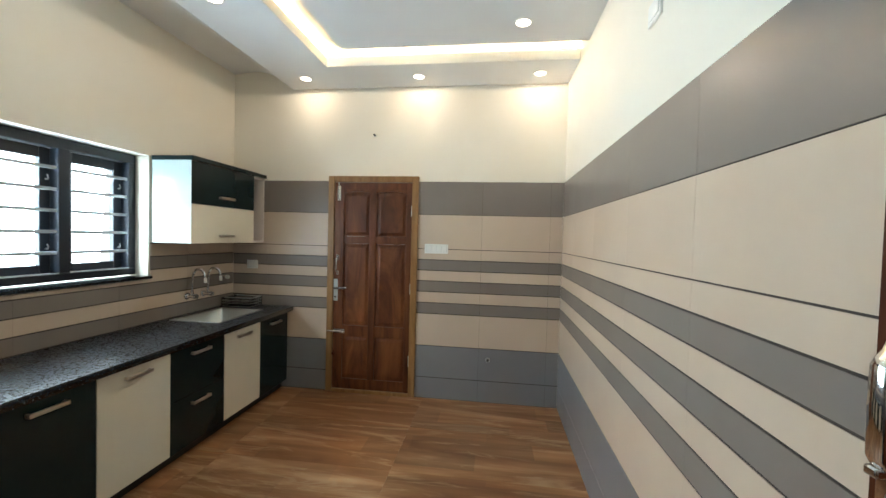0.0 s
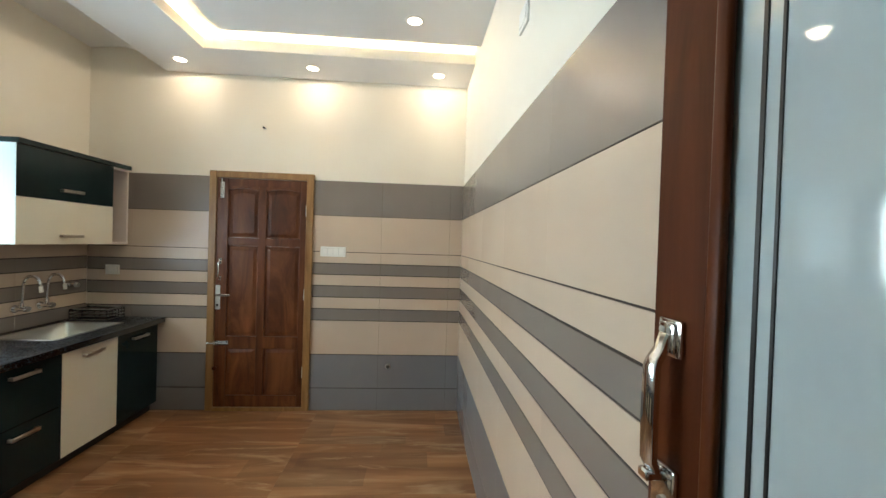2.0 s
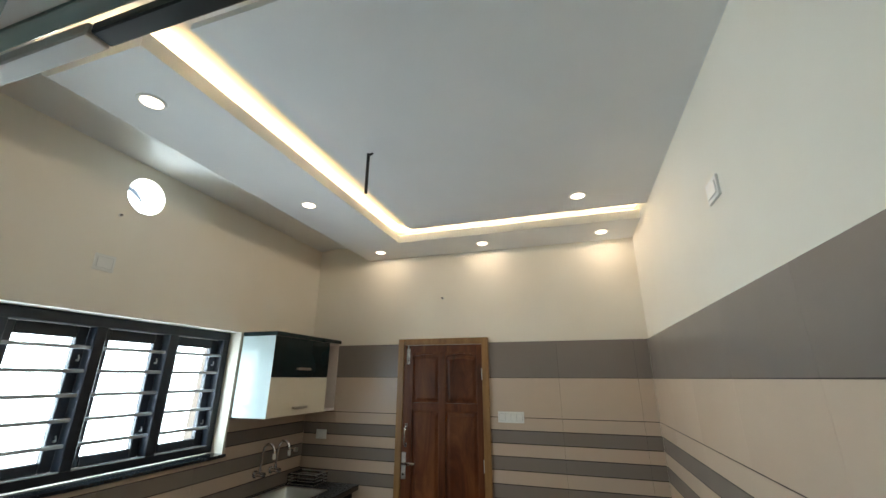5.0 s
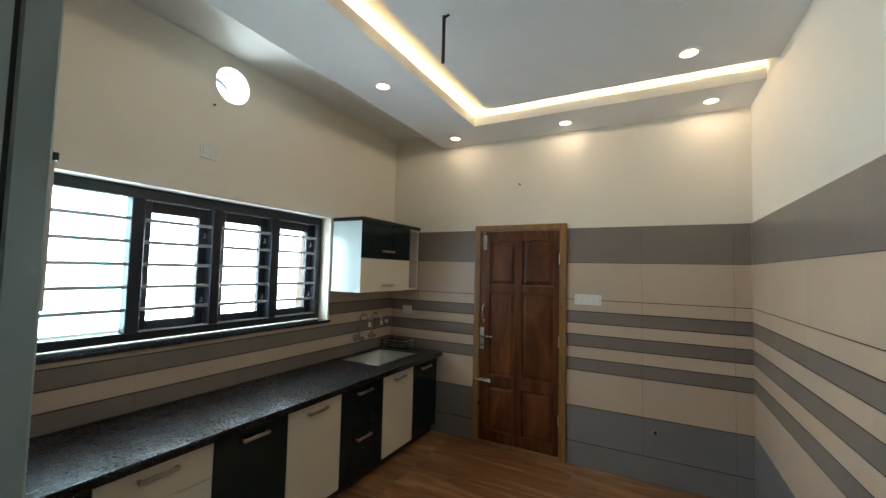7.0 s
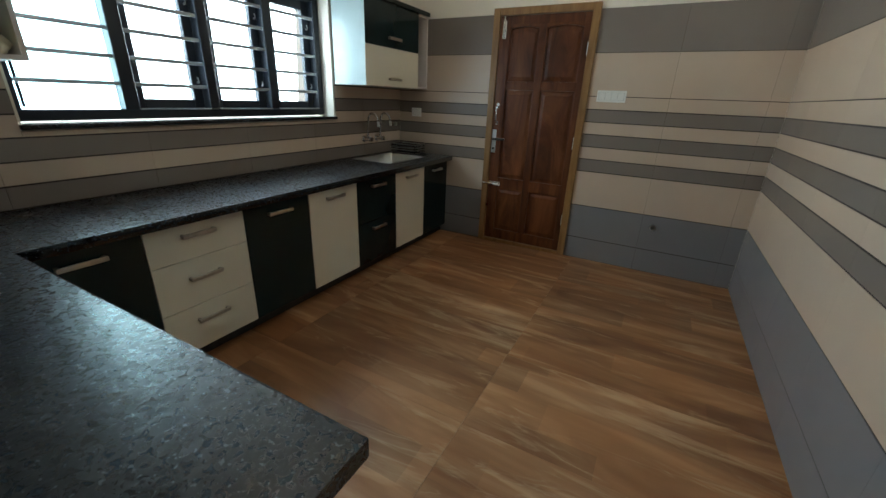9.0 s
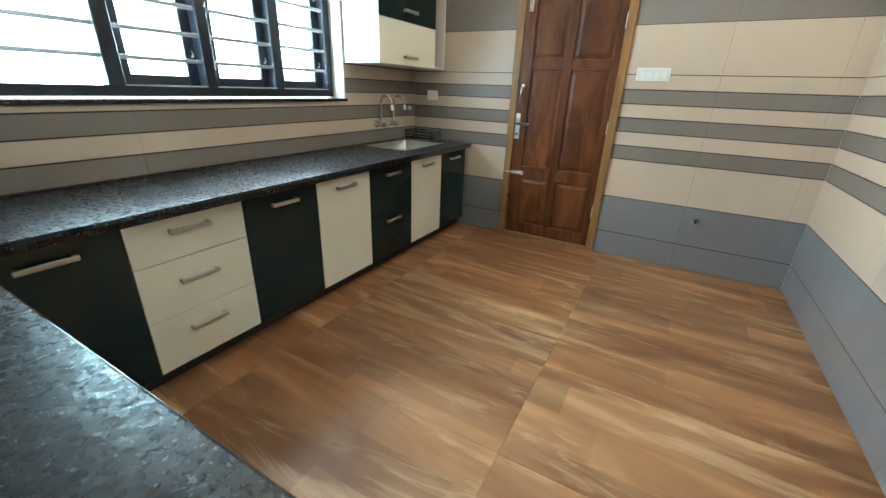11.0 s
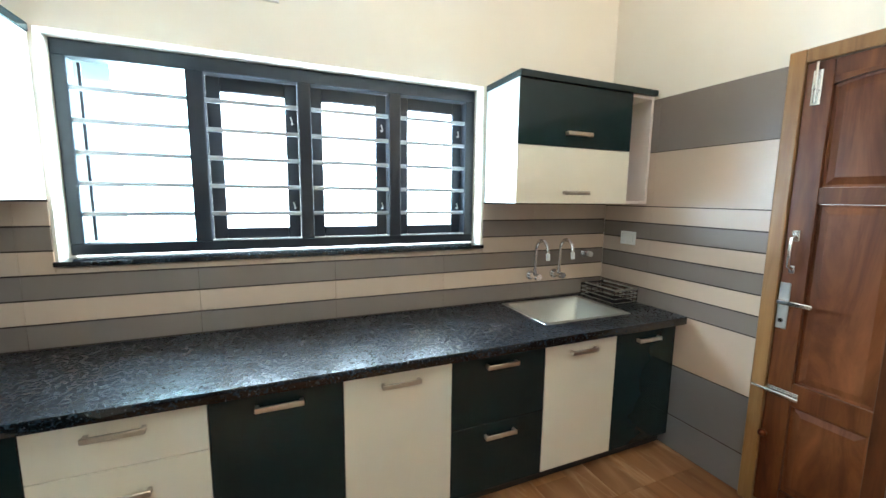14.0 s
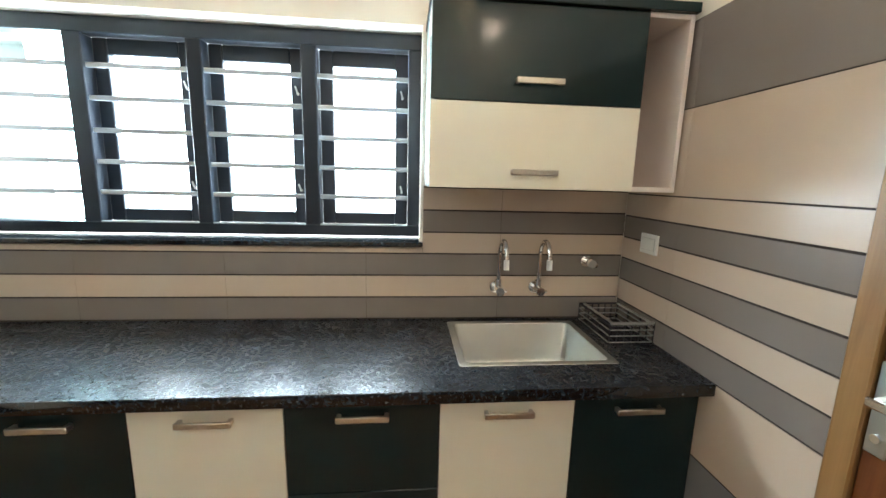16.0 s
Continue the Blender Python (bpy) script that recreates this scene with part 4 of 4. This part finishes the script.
switch_plate("switch_plate", (-0.405, YF, 1.445), "y", 0.225, 0.09, 4, "long white switch plate beside the back door", -1)
switch_plate("socket_plate", (-2.290, YF, 1.235), "y", 0.115, 0.085, 1, "small white socket plate above the worktop", -1)
switch_plate("switch_plate", (XL + TH, 0.420, 1.217), "x", 0.235, 0.098, 3, "long white switch plate under the wall cabinet", 1)
switch_plate("socket_plate", (XL, 1.605, 2.425), "x", 0.115, 0.10, 1, "small white socket plate high above the window", 1)
switch_plate("socket_plate", (XR + TH, 1.765, 2.50), "x", 0.125, 0.09, 1, "small white plate high on the side wall", -1)


def pipe_stub(name, at, d, lab, r=0.018, ln=0.03):
    a = Vector(at)
    t = thing(name, at, lab, "pipe stub")
    part("collar", rod(bmesh.new(), a, a + Vector(d) * 0.008, r, 16), STEEL, t, smooth=True)
    part("stub", rod(bmesh.new(), a, a + Vector(d) * ln, r * 0.6, 12), PLINTH, t, smooth=True)


pipe_stub("gas_pipe_stub", (0.112, YF, 0.410), (0, -1, 0), "small capped pipe stub low on the tiled wall", 0.022)
pipe_stub("conduit_stub", (-1.035, YF + TH, 2.525), (0, -1, 0), "small dark conduit stub high on the wall", 0.012, 0.04)
pipe_stub("conduit_stub", (XL, 1.619, 2.746), (1, 0, 0), "small dark conduit hole below the round vent", 0.010, 0.02)
fan = thing("hanging_rod", (-0.855, 1.79, ZC), "short black fan rod hanging from the ceiling", "rod")
part("rod", rod(bmesh.new(), (-0.855, 1.79, ZC), (-0.855, 1.79, 2.735), 0.009, 10), PLINTH, fan, smooth=True)
part("hook", tube(bmesh.new(), [(-0.855, 1.79, ZC - 0.002), (-0.845, 1.785, ZC - 0.012), (-0.82, 1.775, ZC - 0.012)], 0.006, 8), PLINTH, fan, smooth=True)


# ---- lamps ----
def downlight(x, y):
    t = thing("downlight", (x, y, ZC), "round recessed white downlight, switched on", "downlight", "ceiling downlights")
    bm = bmesh.new()
    n = 32
    rings = []
    for r, z in ((0.047, ZC - 0.004), (0.060, ZC - 0.005), (0.064, ZC - 0.0005)):
        rings.append([bm.verts.new((x + r * math.cos(2 * math.pi * k / n), y + r * math.sin(2 * math.pi * k / n), z)) for k in range(n)])
    for a, b in zip(rings, rings[1:]):
        for k in range(n):
            bm.faces.new((a[k], a[(k + 1) % n], b[(k + 1) % n], b[k]))
    part("bezel", bm, PLASTIC, t, smooth=True)
    bm = bmesh.new()
    bmesh.ops.create_cone(bm, cap_ends=True, segments=32, radius1=0.048, radius2=0.048, depth=0.002, matrix=Matrix.Translation((x, y, ZC - 0.003)))
    part("diffuser", bm, LAMP, t)
    d = bpy.data.lights.new("downlight_beam", "SPOT")
    d.spot_size, d.spot_blend, d.shadow_soft_size, d.energy, d.color = radians(180), 0.04, 0.045, LAMP_W, WARM
    o = new("downlight_beam", d)
    o.matrix_world = look((x, y, ZC - 0.012), (x, y, 0))


LAMP_W = 2.0
for x, y in ((-1.625, 3.50), (-0.568, 3.52), (0.490, 3.52), (-1.612, 2.285), (-1.606, 1.085), (0.289, 2.712)):
    downlight(x, y)

# cove light: LED tape on top of the soffit, behind its edge
bm = bmesh.new()
box(bm, -1.350, -1.338, YS + 0.02, 3.30, ZC + 0.077, ZC + 0.081)
box(bm, -1.335, XR, 3.288, 3.300, ZC + 0.077, ZC + 0.081)
box(bm, -1.86, -1.352, YS + 0.012, YS + 0.024, ZC + 0.077, ZC + 0.081)
solid("led_strip", bm, LED, "warm white LED tape hidden in the ceiling cove", "led strip")


# ---- outside the window ----
ground = solid("ground", boxbm(-400, 400, -400, 400, -0.6, -0.5), OUTG, "pale ground outside", "ground", kind="structure")
nb = thing("neighbour_house", (-9.0, 1.0, -0.5), "pale plastered house outside the window", "house")
part("wall", boxbm(-13, -7.5, -6.0, 0.6, -0.5, 3.3), OUTW, nb)
part("roof", boxbm(-13.3, -7.3, -6.3, 0.8, 3.3, 3.42), OUTW, nb)
wn = part("window", boxbm(-7.5, -7.46, -1.1, -0.3, 0.9, 2.1, bevel=0.01), OUTW, nb)
part("pane", boxbm(-7.46, -7.45, -1.02, -0.38, 0.98, 2.02), ROOFM, wn)
# added backdrop: hides the dim horizon and throws sunlight back at the window
backdrop = solid("backdrop_wall", boxbm(-6.2, -6.0, -12, 18, -0.5, 2.7), OUTW, "tall pale wall added to whiten the view from the window", "wall")


# ---- tiles on the walls and the floor ----
TILE_CACHE = {}


def tile_mesh(du, dv, axis, material, name):
    key = (round(du, 4), round(dv, 4), axis, material.name)
    if key not in TILE_CACHE:
        c = 0.0012
        if axis == "x":
            bm = boxbm(-TH, 0, -du / 2, du / 2, -dv / 2, dv / 2)
            face = [v_ for v_ in bm.verts if v_.co.x > -1e-6]
            for v_ in face:
                v_.co.y -= math.copysign(0.0003, v_.co.y)
                v_.co.z -= math.copysign(c, v_.co.z)
        elif axis == "y":
            bm = boxbm(-du / 2, du / 2, 0, TH, -dv / 2, dv / 2)
            for v_ in bm.verts:
                if v_.co.y < 1e-6:
                    v_.co.x -= math.copysign(0.0003, v_.co.x)
                    v_.co.z -= math.copysign(c, v_.co.z)
        else:
            bm = boxbm(-du / 2, du / 2, -dv / 2, dv / 2, -0.008, 0)
        TILE_CACHE[key] = mesh_of(name, bm, material)
    return TILE_CACHE[key]


def tile(parent, at, du, dv, axis, material, flip=False, name="tile"):
    o = new(name, tile_mesh(du, dv, axis, material, name))
    o.location = at
    if flip:
        o.rotation_euler = (0, 0, math.pi)
    o.parent = parent


def tile_wall(parent, axis, face, u_edges, skip, zmax=9.0, flip=False, rows=BANDS):
    g = 0.0012
    for z0, z1, kind in rows:
        if z0 >= zmax - 0.01:
            continue
        z1 = min(z1, zmax)
        top = g if abs(z1 - 1.770) < 0.01 or z1 > 2 else 0.0032
        for a, b in zip(u_edges, u_edges[1:]):
            for a2, b2, za, zb in skip(a, b, z0, z1):
                if b2 - a2 < 0.01 or zb - za < 0.01:
                    continue
                u, zc = (a2 + b2) / 2, (za + zb) / 2
                at = (face, u, zc) if axis == "x" else (u, face, zc)
                tile(parent, at, b2 - a2 - 0.0008, zb - za - 2 * top * 0.8, axis, BANDM[kind], flip)


def whole(a, b, z0, z1):
    return [(a, b, z0, z1)]


def beside_window(a, b, z0, z1):
    """Pieces of a tile that lie outside the window and its sill."""
    zs, y0, y1 = WZ0 - 0.019, WY0 - 0.012, WY1 + 0.014
    if z1 <= zs or b <= y0 or a >= y1:
        return [(a, b, z0, z1)]
    out = []
    if a < y0:
        out.append((a, y0, z0, z1))
    if b > y1:
        out.append((y1, b, z0, z1))
    if z0 < zs:
        out.append((max(a, y0), min(b, y1), z0, zs))
    return out


def grout(name, parent, bm):
    part(name, bm, GROUT, parent)


tile_wall(wall_far, "y", YF, [XL + TH, -2.13, -1.487], whole)
tile_wall(wall_far, "y", YF, [DX1, 0.022, 0.645, XR], whole)
grout("grout_bed", wall_far, boxbm(XL + TH, DX0 - 0.001, YF + 0.0025, YF + TH + 0.0005, 0, ZT))
grout("grout_bed", wall_far, boxbm(DX1 + 0.001, XR, YF + 0.0025, YF + TH + 0.0005, 0, ZT))
tile_wall(wall_right, "x", XR, [YN, 0.120, 0.742, 1.365, 1.990, 2.613, 3.236, YF], whole, flip=True)
grout("grout_bed", wall_right, boxbm(XR + 0.0025, XR + TH + 0.0005, YN, YF, 0, ZT))
tile_wall(wall_window, "x", XL + TH, [YN, 0.012, 0.640, 1.264, 1.888, 2.512, 3.138, YF], beside_window, zmax=1.456, rows=[(a + 0.007, b + 0.007, k) for a, b, k in BANDS if a > 0.8])
bm = bmesh.new()
box(bm, XL - 0.0005, XL + TH - 0.0025, YN, YF, 0.80, WZ0 - 0.027)
box(bm, XL - 0.0005, XL + TH - 0.0025, YN, WY0 - 0.013, WZ0 - 0.027, 1.456)
box(bm, XL - 0.0005, XL + TH - 0.0025, WY1 + 0.015, YF, WZ0 - 0.027, 1.456)
grout("grout_bed", wall_window, bm)


def above_worktop(a, b, z0, z1):
    return [(a, b, max(z0, ZW + 0.001), z1)]


tile_wall(wall_entry, "y", YN + TH, [XL + TH, -1.89, -1.265, -0.64, -0.20], above_worktop, zmax=1.451, flip=True, rows=[r for r in BANDS if r[1] > ZW + 0.02])
grout("grout_bed", wall_entry, boxbm(XL + TH, -0.20, YN - 0.0005, YN + TH - 0.0025, ZW + 0.001, 1.45))

xs = [XR + TH, -0.500, -1.705, -2.5]
ys = [YF + 0.008 - 0.605 * k for k in range(12)]
for x1, x0 in zip(xs, xs[1:]):
    for y1, y0 in zip(ys, ys[1:]):
        g = 0.0008
        tile(floor, ((x0 + x1) / 2, (y0 + y1) / 2, 0), x1 - x0 - 2 * g, y1 - y0 - 2 * g, "z", FLOOR_T, name="floor_tile")
